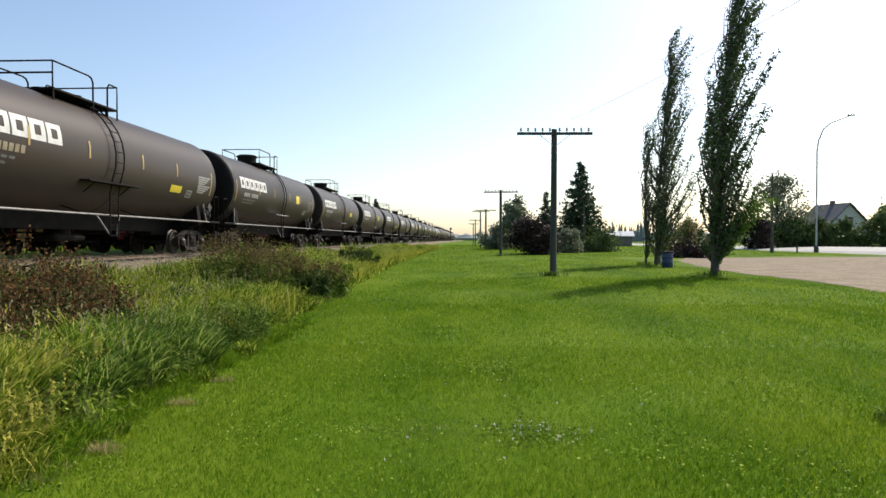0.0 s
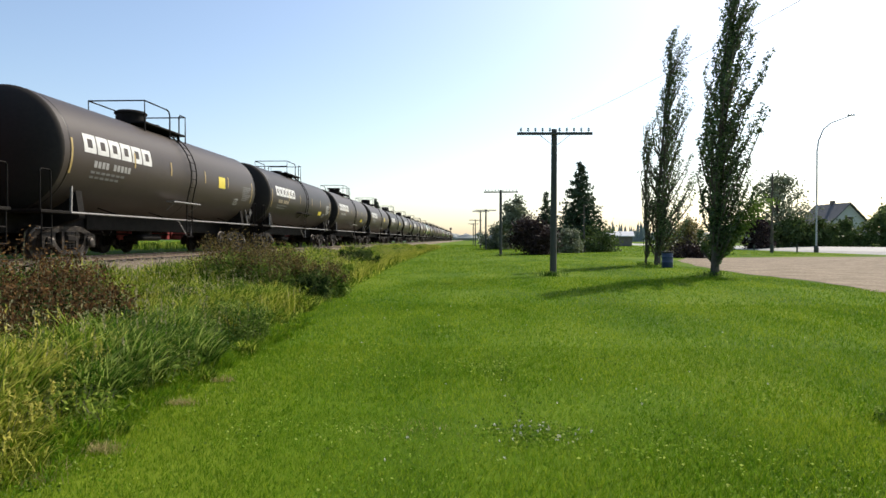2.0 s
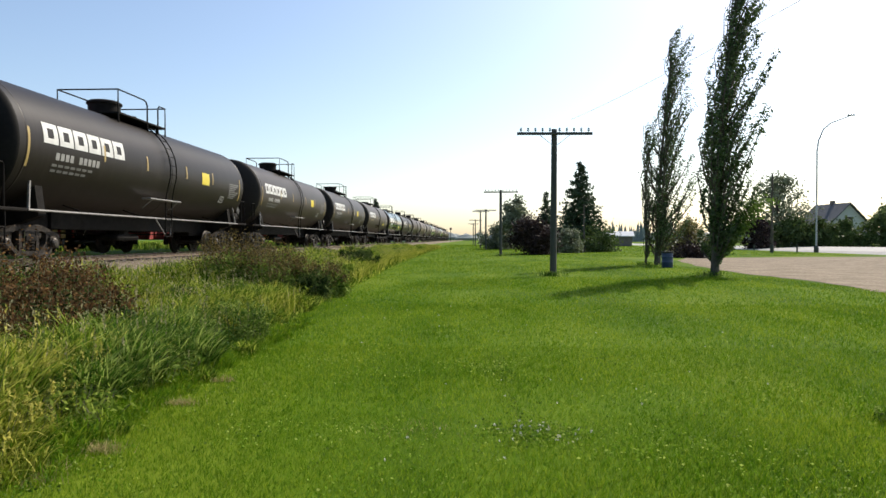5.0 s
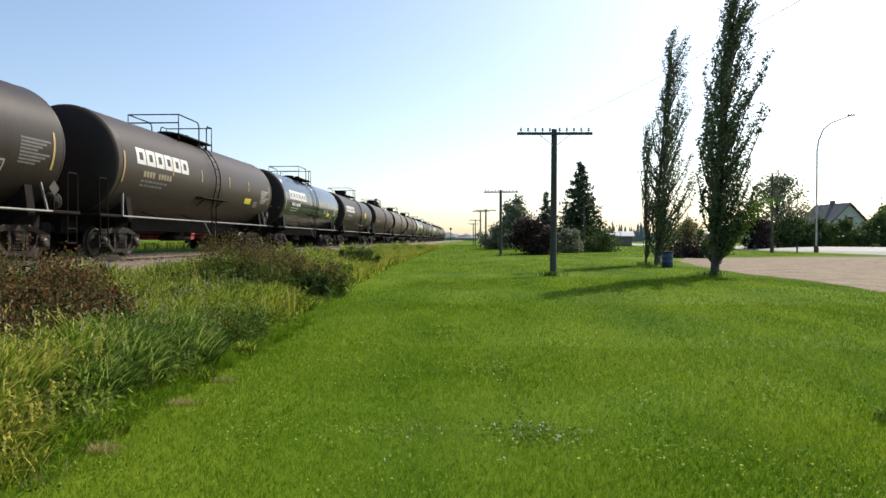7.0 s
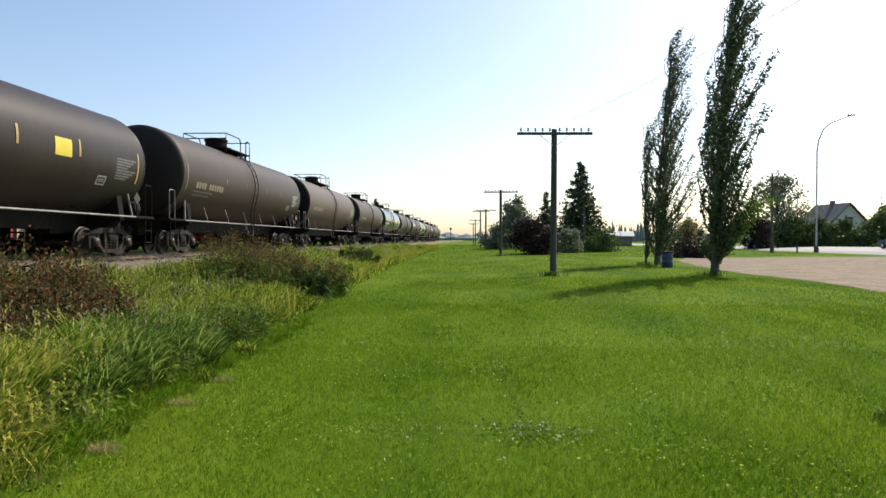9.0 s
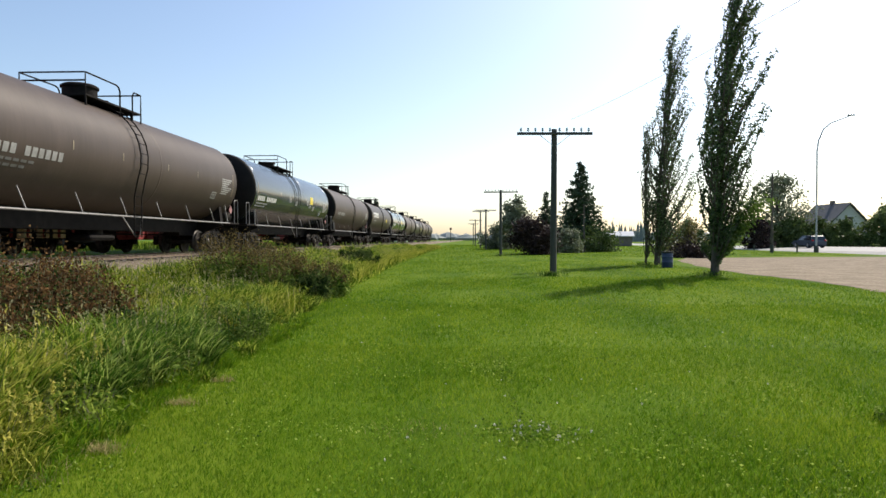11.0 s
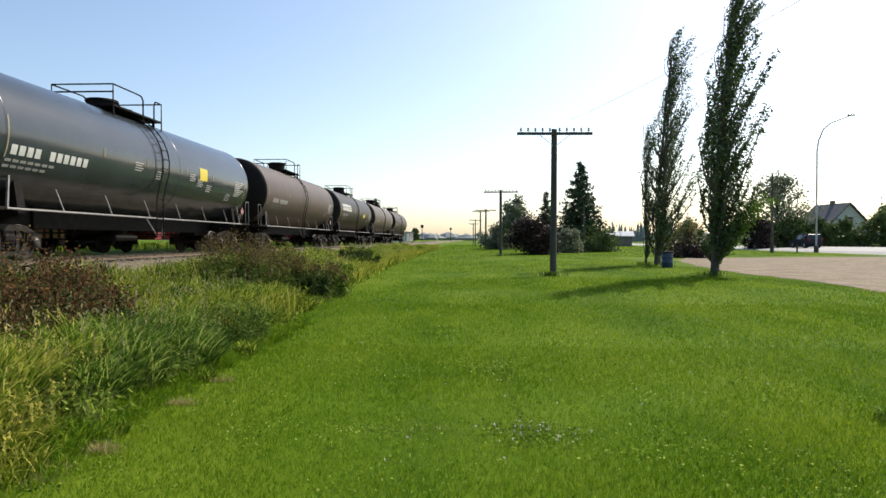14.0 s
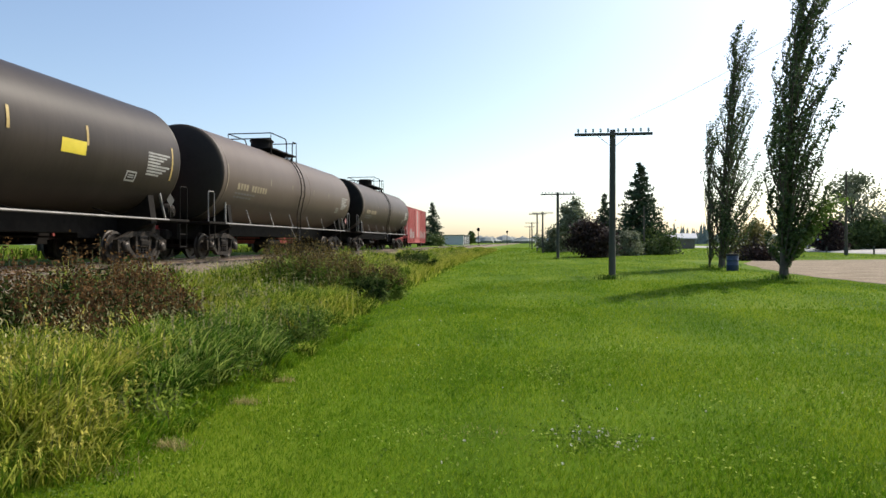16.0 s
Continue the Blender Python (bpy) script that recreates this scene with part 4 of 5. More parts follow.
def build_lawn():
    rng = np.random.default_rng(11)
    xs, ys, hs, ws = [], [], [], []
    n = 70000
    x, y = -2.9 + 14.9 * rng.random(n), -5 + 8.6 * rng.random(n)
    xs.append(x), ys.append(y), hs.append(0.05 * (0.5 + rng.random(n))), ws.append(0.013 * (0.6 + 0.8 * rng.random(n)))
    for y0, y1, per, h, w in ((0.6, 2.2, 1300, 0.045, 0.011), (1.8, 3.3, 2600, 0.044, 0.008), (3.2, 5.5, 5200, 0.042, 0.0055), (5.5, 9, 2400, 0.045, 0.008), (9, 15, 850, 0.05, 0.012), (15, 26, 300, 0.045, 0.02), (26, 45, 110, 0.042, 0.028), (45, 95, 28, 0.045, 0.05), (95, 190, 4, 0.08, 0.16)):
        half = 0.74 * y1
        n = int(per * (y1 - y0) * 2 * half)
        y = y0 + (y1 - y0) * rng.random(n)
        x = (rng.random(n) * 2 - 1) * half - 0.04 * y
        keep = (np.abs(x + 0.04 * y) < 0.76 * y + 0.4) & (x > EDGE(y) - 0.3)
        keep &= ~((x > 11.9) & (y > 17) & (y < 55)) & (x < 33)
        x, y = x[keep], y[keep]
        xs.append(x), ys.append(y), hs.append(h * (0.5 + rng.random(len(x)))), ws.append(w * (0.6 + 0.8 * rng.random(len(x))))
    x, y, h, w = map(np.concatenate, (xs, ys, hs, ws))
    blades("lawn_grass", BLADE, x, y, LAND(x, y) - 0.004, h, w, rng, 0.9, "short mown bright green lawn grass")


def build_tall_grass():
    rng = np.random.default_rng(12)
    n = 150000
    y = 2.0 + 90 * rng.random(n) ** 2.1
    y[:14000] = -6 + 8.5 * rng.random(14000)
    u = rng.random(n)
    edge = EDGE(y)
    x = edge - u * (edge + 9.3)
    h = (0.22 + 0.36 * np.minimum(u * 4, 1)) * (0.5 + 0.8 * rng.random(n))
    clump = np.array([noise.noise((a * 0.8, b * 0.55, 5)) for a, b in zip(x, y)])
    h *= 0.85 + 1.2 * np.clip(clump, -0.5, 0.6)
    h *= np.where((x < -4.3) & (y > 5.6) & (y < 11), 0.62, 1.0)
    keep = rng.random(n) < 0.8 + 0.6 * clump
    x, y, h = x[keep], y[keep], h[keep]
    w = 0.009 + 0.0011 * y
    blades("tall_grass", REED, x, y, LAND(x, y) - 0.02, h, w * (0.7 + 0.6 * rng.random(len(x))), rng, 1.15, "tall unmown green and yellow grass on the railway bank", "grass", 2)
    n = 9000
    x, y = -18.5 - 14 * rng.random(n), 12 + 70 * rng.random(n)
    blades("siding_weeds", REED, x, y, LAND(x, y) - 0.02, 0.25 + 0.4 * rng.random(n), np.full(n, 0.05), rng, 0.8, "tall weeds beyond the siding", "grass", 2)
    n = 52000
    y = 9 + 110 * rng.random(n) ** 1.5
    edge = EDGE(y)
    x = edge - (0.02 + 0.75 * rng.random(n)) * (edge + 9.2)
    keep = np.array([noise.noise((p * 0.5, q * 0.22, 7)) for p, q in zip(x, y)]) > -0.12
    x, y = x[keep], y[keep]
    blades("yellow_bank_grass", YELLOW_REED, x, y, LAND(x, y) - 0.02, 0.3 + 0.42 * rng.random(len(x)), 0.008 + 0.0011 * y, rng, 0.8, "yellowing tall grass along the railway bank", "grass", 2)
    n = 300
    y = 4.6 + 2.2 * rng.random(n)
    x = EDGE(y) - 0.15 - 2.2 * rng.random(n)
    z = LAND(x, y) + 0.22 + 0.38 * rng.random(n)
    ob = leaf_cloud("yellow_spikes", YELLOW_PETAL, np.stack([x, y, z], 1), 0.013, None, rng, 3.2, None, -2.0)
    tagged(ob, "pale yellow flower spikes in the tall grass", "flowers", kind="stuff")
    n = 9000
    y = 3 + 60 * rng.random(n) ** 1.8
    u = 0.15 + 0.8 * rng.random(n)
    x = EDGE(y) - u * (EDGE(y) + 9.2)
    z = LAND(x, y) + 0.5 + 0.3 * rng.random(n)
    ob = leaf_cloud("seed_heads", SEED, np.stack([x, y, z], 1), 0.014, None, rng, 4, None, -1.5)
    tagged(ob, "pale dry seed heads above the tall grass", "grass", kind="stuff")


def build_weed(x, y, height, radius, seed, mat, label, top=None, leaves=2600, name="weed_bush", leaf=0.06, ratio=4.2):
    """A many-stemmed weed clump; top: colour of the flower or seed heads."""
    rng = np.random.default_rng(seed)
    bush = thing(name, label, "bush", pose(x, y, land(x, y) - 0.03), "weed clumps on the bank")
    bm = bm_new()
    v, heads = [], []
    stems = int(26 + 22 * radius)
    dull = rng.random(stems) * 1.15
    for k in range(stems):
        a, r = rng.random() * 2 * math.pi, radius * math.sqrt(rng.random())
        h = height * (0.62 + 0.42 * rng.random()) * (1 - 0.3 * (r / radius) ** 2)
        b = Vector((math.cos(a) * r * 0.75, math.sin(a) * r * 0.75, 0))
        t = Vector((math.cos(a) * r + 0.08 * rng.normal(), math.sin(a) * r + 0.08 * rng.normal(), h))
        tube(bm, [b, b.lerp(t, 0.5) + Vector((0.02, 0, 0.03)), t], 0.006, 3, 0.003)
        for j in range(int(leaves / stems)):
            u = 0.1 + 0.95 * rng.random()
            q = b.lerp(t, u) + Vector(rng.normal(size=3) * (0.03 + 0.05 * (1.1 - u)) * (1 + height * 0.5))
            (heads if top in (RUST_LEAF, BROWN_TOP) and u > (0.54 if top is RUST_LEAF else 0.5) + 0.28 * (dull[k] if top is RUST_LEAF else rng.random()) else v).append(q)
        if top is YELLOW_PETAL:
            for j in range(16):
                heads.append(t + Vector((rng.normal() * 0.05, rng.normal() * 0.05, -0.16 * rng.random() * height)))
    tagged(part("stalk", bm, STEM, bush), kind="stuff")
    tagged(leaf_cloud("foliage", mat, np.array(v), leaf, bush, rng, ratio), kind="stuff")
    if top is not None:
        tagged(leaf_cloud("bloom", top, np.array(heads), leaf * (0.6 if top is YELLOW_PETAL else 0.75 if top is RUST_LEAF else 0.8), bush, rng, 1.9), kind="stuff")


RUSTY = "dark weed clump with rusty seed heads"
BROWNISH = "broad dark bush with brownish tops"


def build_bank_plants():
    for i, (x, y, h, r, m, top, label) in enumerate((
            (-6.3, 8.6, 1.58, 0.75, WEED, RUST_LEAF, RUSTY), (-5.7, 9.2, 1.3, 0.6, WEED, RUST_LEAF, RUSTY), (-6.7, 9.9, 1.1, 0.7, WEED, RUST_LEAF, RUSTY),
            (-6.1, 10.2, 1.0, 0.5, WEED, RUST_LEAF, RUSTY), (-5.9, 7.4, 1.15, 0.6, WEED, RUST_LEAF, RUSTY), (-6.9, 7.8, 1.5, 0.6, WEED, RUST_LEAF, RUSTY),
            (-5.0, 8.4, 0.95, 0.5, WEED, RUST_LEAF, RUSTY), (-5.35, 7.6, 0.95, 0.55, WEED, RUST_LEAF, RUSTY), (-5.6, 8.3, 1.05, 0.5, WEED, RUST_LEAF, RUSTY),
            (-7.4, 11.2, 1.0, 0.6, WEED, RUST_LEAF, RUSTY), (-5.3, 6.9, 0.72, 0.45, WEED, RUST_LEAF, RUSTY), (-4.85, 7.7, 0.7, 0.4, WEED, RUST_LEAF, RUSTY),
            (-6.0, 16.2, 1.72, 0.95, MID_WEED, BROWN_TOP, BROWNISH), (-4.95, 15.8, 1.5, 0.8, MID_WEED, BROWN_TOP, BROWNISH), (-6.6, 17.2, 1.62, 0.9, MID_WEED, BROWN_TOP, BROWNISH),
            (-4.2, 16.2, 1.2, 0.6, MID_WEED, BROWN_TOP, BROWNISH), (-5.4, 17.0, 1.5, 0.8, MID_WEED, BROWN_TOP, BROWNISH), (-3.9, 15.6, 0.75, 0.45, WEED, None, "low leafy green weed"), (-3.75, 16.9, 1.05, 0.5, MID_WEED, BROWN_TOP, BROWNISH),
            (-5.2, 31.0, 1.0, 0.8, WEED, None, "dark green weed clump beside the lawn"), (-5.9, 33.5, 1.1, 0.9, WEED, None, "dark green weed clump beside the lawn"),
            (-3.3, 9.1, 0.66, 0.42, MID_WEED, None, "fluffy mid-green weed clump"), (-3.55, 9.7, 0.6, 0.4, MID_WEED, None, "fluffy mid-green weed clump"),
            (-4.4, 6.9, 0.5, 0.4, GREEN_WEED, None, "leafy pale green weed clump"), (-4.9, 6.2, 0.55, 0.45, GREEN_WEED, YELLOW_PETAL, "weed clump with small yellow flowers"),
            (-5.2, 5.7, 0.6, 0.5, GREEN_WEED, YELLOW_PETAL, "weed clump with small yellow flowers"), (-4.5, 5.6, 0.5, 0.42, GREEN_WEED, YELLOW_PETAL, "weed clump with small yellow flowers"),
            (-5.4, 11.6, 0.6, 0.5, WEED, YELLOW_PETAL, "weed clump with small yellow flowers"), (-4.4, 13.2, 0.55, 0.5, GREEN_WEED, None, "leafy pale green weed clump"))):
        rusty = top is RUST_LEAF
        build_weed(x, y, h, r, 100 + i, m, label, top, 3600 if rusty else 6500 if h > 0.75 else 3000, leaf=0.034 if rusty else 0.016 if y < 6.6 else 0.018 if y < 12 else 0.032, ratio=2.6 if rusty else 4.2)
    for i, (x, y, h) in enumerate(((-3.5, 5.3, 0.45), (-3.9, 6.3, 0.58), (-3.6, 7.2, 0.66), (-4.3, 7.3, 0.7), (-3.45, 8.2, 0.55), (-4.1, 8.3, 0.66), (-3.2, 6.5, 0.42), (-4.4, 6.5, 0.6), (-4.0, 9.6, 0.6), (-3.15, 5.0, 0.36))):
        build_weed(x, y, h, 0.36, 200 + i, GREEN_WEED if i % 2 else MID_WEED, "broad-leaved green weed standing in the long grass", None, 900, leaf=0.022, ratio=3.0)
    rng = np.random.default_rng(77)
    green, golden = "clump of long arching green grass", "clump of yellowing grass with pale flower spikes"
    for i in range(58):
        y = 4.0 + 9.5 * rng.random() ** 1.25
        e = lawn_edge(y)
        u = rng.random() ** 1.2
        x = e - 0.12 - u * (2.1 if y < 7.5 else 3.2)
        if x < -4.7 and 6.2 < y < 11:
            continue
        gold = y < 5.6 and x < -3.2 and rng.random() < 0.7
        h = (0.3 + 0.42 * min(u * 4, 1)) * (0.75 + 0.45 * rng.random())
        build_tussock(x, y, h, 0.26 + 0.2 * rng.random(), 500 + i, YELLOW_REED if gold else REED, golden if gold else green, 620, 0.01 + 0.0007 * y, 7 if gold else 3 if i % 3 == 0 else 0)
    for i, (x, y, h, r) in enumerate(((-3.5, 6.3, 0.72, 0.4), (-3.75, 6.9, 0.78, 0.42), (-4.1, 7.5, 0.8, 0.45), (-3.3, 7.3, 0.62, 0.36), (-3.45, 5.6, 0.6, 0.36), (-3.7, 8.2, 0.7, 0.4), (-4.2, 8.9, 0.72, 0.45))):
        build_tussock(x, y, h, r, 600 + i, TUSSOCK, "tall dense clump of arching dark green grass", 950, 0.016, 4)
    for i, (x, y, h) in enumerate(((-3.45, 4.75, 0.5), (-3.8, 5.15, 0.56), (-4.15, 5.5, 0.58), (-3.7, 5.7, 0.55), (-4.3, 6.1, 0.6), (-4.6, 5.7, 0.6), (-3.3, 4.3, 0.42), (-3.05, 3.9, 0.36), (-4.0, 4.8, 0.55))):
        build_tussock(x, y, h * 0.85, 0.34, 640 + i, YELLOW_REED, golden, 420, 0.011, 12)
    # Dark leaves added to stand for a small patch of shadow on the lawn.
    build_weed(3.55, 5.4, 0.1, 0.2, 760, MID_WEED, "low dark leaf clump in place of a shadow on the lawn", None, 900, leaf=0.014)
    for i in range(30):
        y = 4.0 + 8.5 * (i + rng.random()) / 30
        build_tussock(lawn_edge(y) - 0.05 + 0.4 * rng.random() ** 1.5, y, 0.13 + 0.16 * rng.random(), 0.14 + 0.12 * rng.random(), 800 + i, BLADE if i % 3 else REED, "small rough grass tuft at the edge of the lawn", 240, 0.008 + 0.0005 * y)
    for i in range(16):
        y = 3.7 + 0.42 * i + 0.3 * rng.random()
        build_tussock(lawn_edge(y) + 0.12 * rng.random(), y, 0.14 + 0.12 * rng.random(), 0.25 + 0.12 * rng.random(), 700 + i, BLADE, "low soft grass clump at the edge of the lawn", 420, 0.007)
    for i in range(22):
        y = 9 + 18 * rng.random() ** 1.2
        x = EDGE(y) - 0.2 - (0.15 + 0.5 * rng.random()) * (EDGE(y) + 8.0)
        if (y < 11 and x < -4.6) or (15 < y < 18.5):
            continue
        dark = rng.random() < 0.25
        build_weed(x, y, 0.4 + 0.3 * rng.random(), 0.45 + 0.3 * rng.random(), 300 + i, MID_WEED if dark else GREEN_WEED, "soft mid-green weed clump in the tall grass" if dark else "leafy pale green weed clump", None, 2600, leaf=0.012 + 0.0009 * y)


def build_lawn_details():
    rng = np.random.default_rng(15)
    x, y = [], []
    for cx, cy, r, n in ((0.5, 4.9, 0.2, 34), (0.9, 5.2, 0.9, 12), (2.5, 9, 3.5, 16), (-0.5, 12, 4, 14), (5, 13, 4, 14)):
        x += list(cx + rng.normal(size=n) * r)
        y += list(np.abs(cy + rng.normal(size=n) * r * 0.8))
    x, y = np.array(x), np.array(y)
    keep = (x > EDGE(y) + 0.2) & (y > 3)
    x, y = x[keep], y[keep]
    ob = leaf_cloud("clover_flowers", CLOVER, np.stack([np.repeat(x, 4), np.repeat(y, 4), np.repeat(LAND(x, y) + 0.05, 4)], 1) + rng.normal(size=(4 * len(x), 3)) * 0.004, 0.014, None, rng, 1.2)
    tagged(ob, "small white clover flowers in the lawn", "flowers", kind="stuff")
    c = []
    for cx, cy, r, n in ((0.5, 4.9, 0.24, 520), (-0.9, 4.9, 0.35, 300), (1.5, 4.6, 0.5, 420), (0.1, 7.6, 0.25, 260), (3.0, 6.5, 0.5, 300), (-1.6, 8.0, 0.4, 260)):
        for k in range(n):
            a, b = cx + rng.normal() * r, cy + rng.normal() * r * 0.6
            c.append((a, b, land(a, b) + 0.02 + 0.03 * rng.random()))
    n = 26000
    a, b = (rng.random(n) * 2 - 1) * 9, 3.2 + 11 * rng.random(n) ** 1.4
    keep = np.array([noise.noise((p * 1.3, q * 0.9, 2)) + 0.35 * noise.noise((p * 6, q * 5, 4)) > 0.12 for p, q in zip(a, b)]) & (np.abs(a) < 0.8 * b + 1) & (a > EDGE(b))
    a, b = a[keep], b[keep]
    c += list(zip(a, b, LAND(a, b) + 0.025 + 0.03 * rng.random(len(a))))
    ob = leaf_cloud("lawn_weeds", BRIGHT_LEAF, np.array(c), 0.015, None, rng, 1.4, None, 0.5)
    tagged(ob, "small bright broad-leaved weeds in the lawn", "weeds", kind="stuff")
    n = 110000
    a, b = (rng.random(n) * 2 - 1) * 14, 3.4 + 16 * rng.random(n) ** 1.5
    keep = np.array([noise.noise((p * 0.9, q * 0.6, 12)) + 0.9 * noise.noise((p * 4.5, q * 3.2, 14)) > 0.3 for p, q in zip(a, b)]) & (np.abs(a) < 0.8 * b + 1) & (a > EDGE(b) + 0.1) & ~((a > 11.5) & (b > 16.5))
    a, b = a[keep], b[keep]
    u = rng.random(420)
    a = np.concatenate([a, 0.42 - 0.1 * u + rng.normal(size=420) * 0.06, 0.5 + rng.normal(size=520) * 0.24])
    b = np.concatenate([b, 4.5 + 3.9 * u, 4.95 + rng.normal(size=520) * 0.16])
    ob = leaf_cloud("clover_patches", MID_WEED, np.stack([a, b, LAND(a, b) + 0.03 + 0.035 * rng.random(len(a))], 1), 0.014, None, rng, 1.3, None, 0.5)
    tagged(ob, "darker patches of clover in the mown lawn", "clover", kind="stuff")
    xs, ys = [], []
    for cx, cy, r, n in ((-2.62, 4.45, 0.08, 260), (-2.8, 4.1, 0.1, 160), (-2.62, 5.75, 0.07, 200), (-2.6, 6.7, 0.07, 160), (-3.0, 9.6, 0.12, 160), (-0.3, 5.0, 0.2, 70), (-2.75, 3.85, 0.1, 120)):
        xs += list(cx + rng.normal(size=n) * r)
        ys += list(cy + rng.normal(size=n) * r * 0.6)
    xs, ys = np.array(xs), np.array(ys)
    blades("dry_grass", DRY, xs, ys, LAND(xs, ys), 0.03 + 0.05 * rng.random(len(xs)), np.full(len(xs), 0.007), rng, 1.6, "small patches of dry brown cut grass")


def build_pole_tufts():
    rng = np.random.default_rng(16)
    x, y = [], []
    for cx, cy, n in ((3.41, 26.74, 260), (2.74, 58.2, 200), (10.21, 27.45, 240), (10.46, 39, 160), (11.6, 39, 160)):
        x += list(cx + rng.normal(size=n) * 0.28 - 0.1)
        y += list(cy + rng.normal(size=n) * 0.22 - 0.1)
    x, y = np.array(x), np.array(y)
    blades("unmown_tufts", TUSSOCK, x, y, LAND(x, y) - 0.01, 0.12 + 0.2 * rng.random(len(x)), np.full(len(x), 0.022), rng, 0.8, "unmown grass tufts round poles and trunks", "grass", 2)


def build_signal(x, y, h):
    s = thing("railway_signal", "small dark railway signal mast beside the track", "railway signal", pose(x, y, 0.6), "signals by the track")
    part("mast", tube(bm_new(), [(0, 0, -0.6), (0, 0, h)], 0.12, 6), IRON, s)
    part("signal_head", lathe(bm_new(), [(0.1, h - 0.5), (0.5, h - 0.4), (0.5, h + 0.5), (0.1, h + 0.6)], 10), IRON, s)


def build_shed(x0, x1, y0, y1, z, h, wall, label, name="shed"):
    s = thing(name, label, "building", pose((x0 + x1) / 2, (y0 + y1) / 2, z))
    a, b = (x1 - x0) / 2, (y1 - y0) / 2
    part("wall", box(bm_new(), -a, a, -b, b, -0.2, h, 0.02), wall, s)
    part("roof", box(bm_new(), -a - 0.3, a + 0.3, -b - 0.3, b + 0.3, h + 0.003, h + 0.18, 0.03), ROOF_GREY, s)
    n = max(2, int((y1 - y0) / 2.2))
    for k in range(n):
        y = -b + (k + 0.5) * 2 * b / n
        part("wall_post", box(bm_new(), a, a + 0.1, y - 0.07, y + 0.07, -0.1, h), IRON, s)


# ---- lot, road, houses, vehicles ----


def build_lot_and_road():
    rng = np.random.default_rng(3)
    outline = [(11.4, 17.2), (12.3, 23.2), (12.0, 30.3), (13.0, 38), (14.5, 46.3), (17.6, 53.5), (22.2, 53.3), (27, 52), (31.7, 50), (45, 47), (60, 42), (60, 4), (14.5, 6), (12.2, 11)]
    bm = bm_new()
    vs = []
    for (x0, y0), (x1, y1) in zip(outline, outline[1:] + outline[:1]):
        for k in range(6):
            x, y = x0 + (x1 - x0) * k / 6, y0 + (y1 - y0) * k / 6
            j = 0.35
            vs.append(bm.verts.new((x + j * (rng.random() - 0.5), y + j * (rng.random() - 0.5), 0)))
    face = bm.faces.new(vs)
    bmesh.ops.triangulate(bm, faces=[face])
    for _ in range(3):
        bmesh.ops.subdivide_edges(bm, edges=[e for e in bm.edges if e.calc_length() > 2.5], cuts=1)
        bmesh.ops.triangulate(bm, faces=bm.faces[:])
    for v in bm.verts:
        v.co.z = land(v.co.x, v.co.y) + 0.015
    bmesh.ops.recalc_face_normals(bm, faces=bm.faces[:])
    lot = part("gravel_lot", bm, GRAVEL)
    tagged(lot, "wide bare gravel lot with faint tyre tracks", "gravel lot", kind="structure")
    bm = bm_new()
    rows = []
    for y in (-60, 0, 40, 60, 80, 100, 120, 160, 220, 400, 900):
        fall = 0.0055 * (min(max(y, 40), 120) - 70)
        rows.append([bm.verts.new((x, y, z - fall)) for x, z in ((34.5, -0.1), (36, 0.38), (46, 0.69), (47.5, 0.1))])
    for a, b in zip(rows, rows[1:]):
        for k in range(3):
            bm.faces.new((a[k], a[k + 1], b[k + 1], b[k]))
    road = part("road", bm, CONCRETE)
    tagged(road, "pale grey concrete road running beside the lot", "road", kind="structure")


def build_bin(x, y):
    b = thing("litter_drum", "dark blue steel drum used as a litter bin under the poplars", "litter bin", pose(x, y, land(x, y)))
    part("drum", lathe(bm_new(), [(0.27, 0), (0.29, 0.02), (0.29, 0.28), (0.305, 0.3), (0.29, 0.32), (0.29, 0.56), (0.305, 0.58), (0.29, 0.6), (0.29, 0.84), (0.305, 0.86), (0.27, 0.87), (0.26, 0.7), (0.05, 0.68)], 24), BIN_BLUE, b, "", None, 50)
    part("bag_rim", lathe(bm_new(), [(0.3, 0.78), (0.315, 0.8), (0.31, 0.875), (0.28, 0.88)], 24), RUBBER, b)


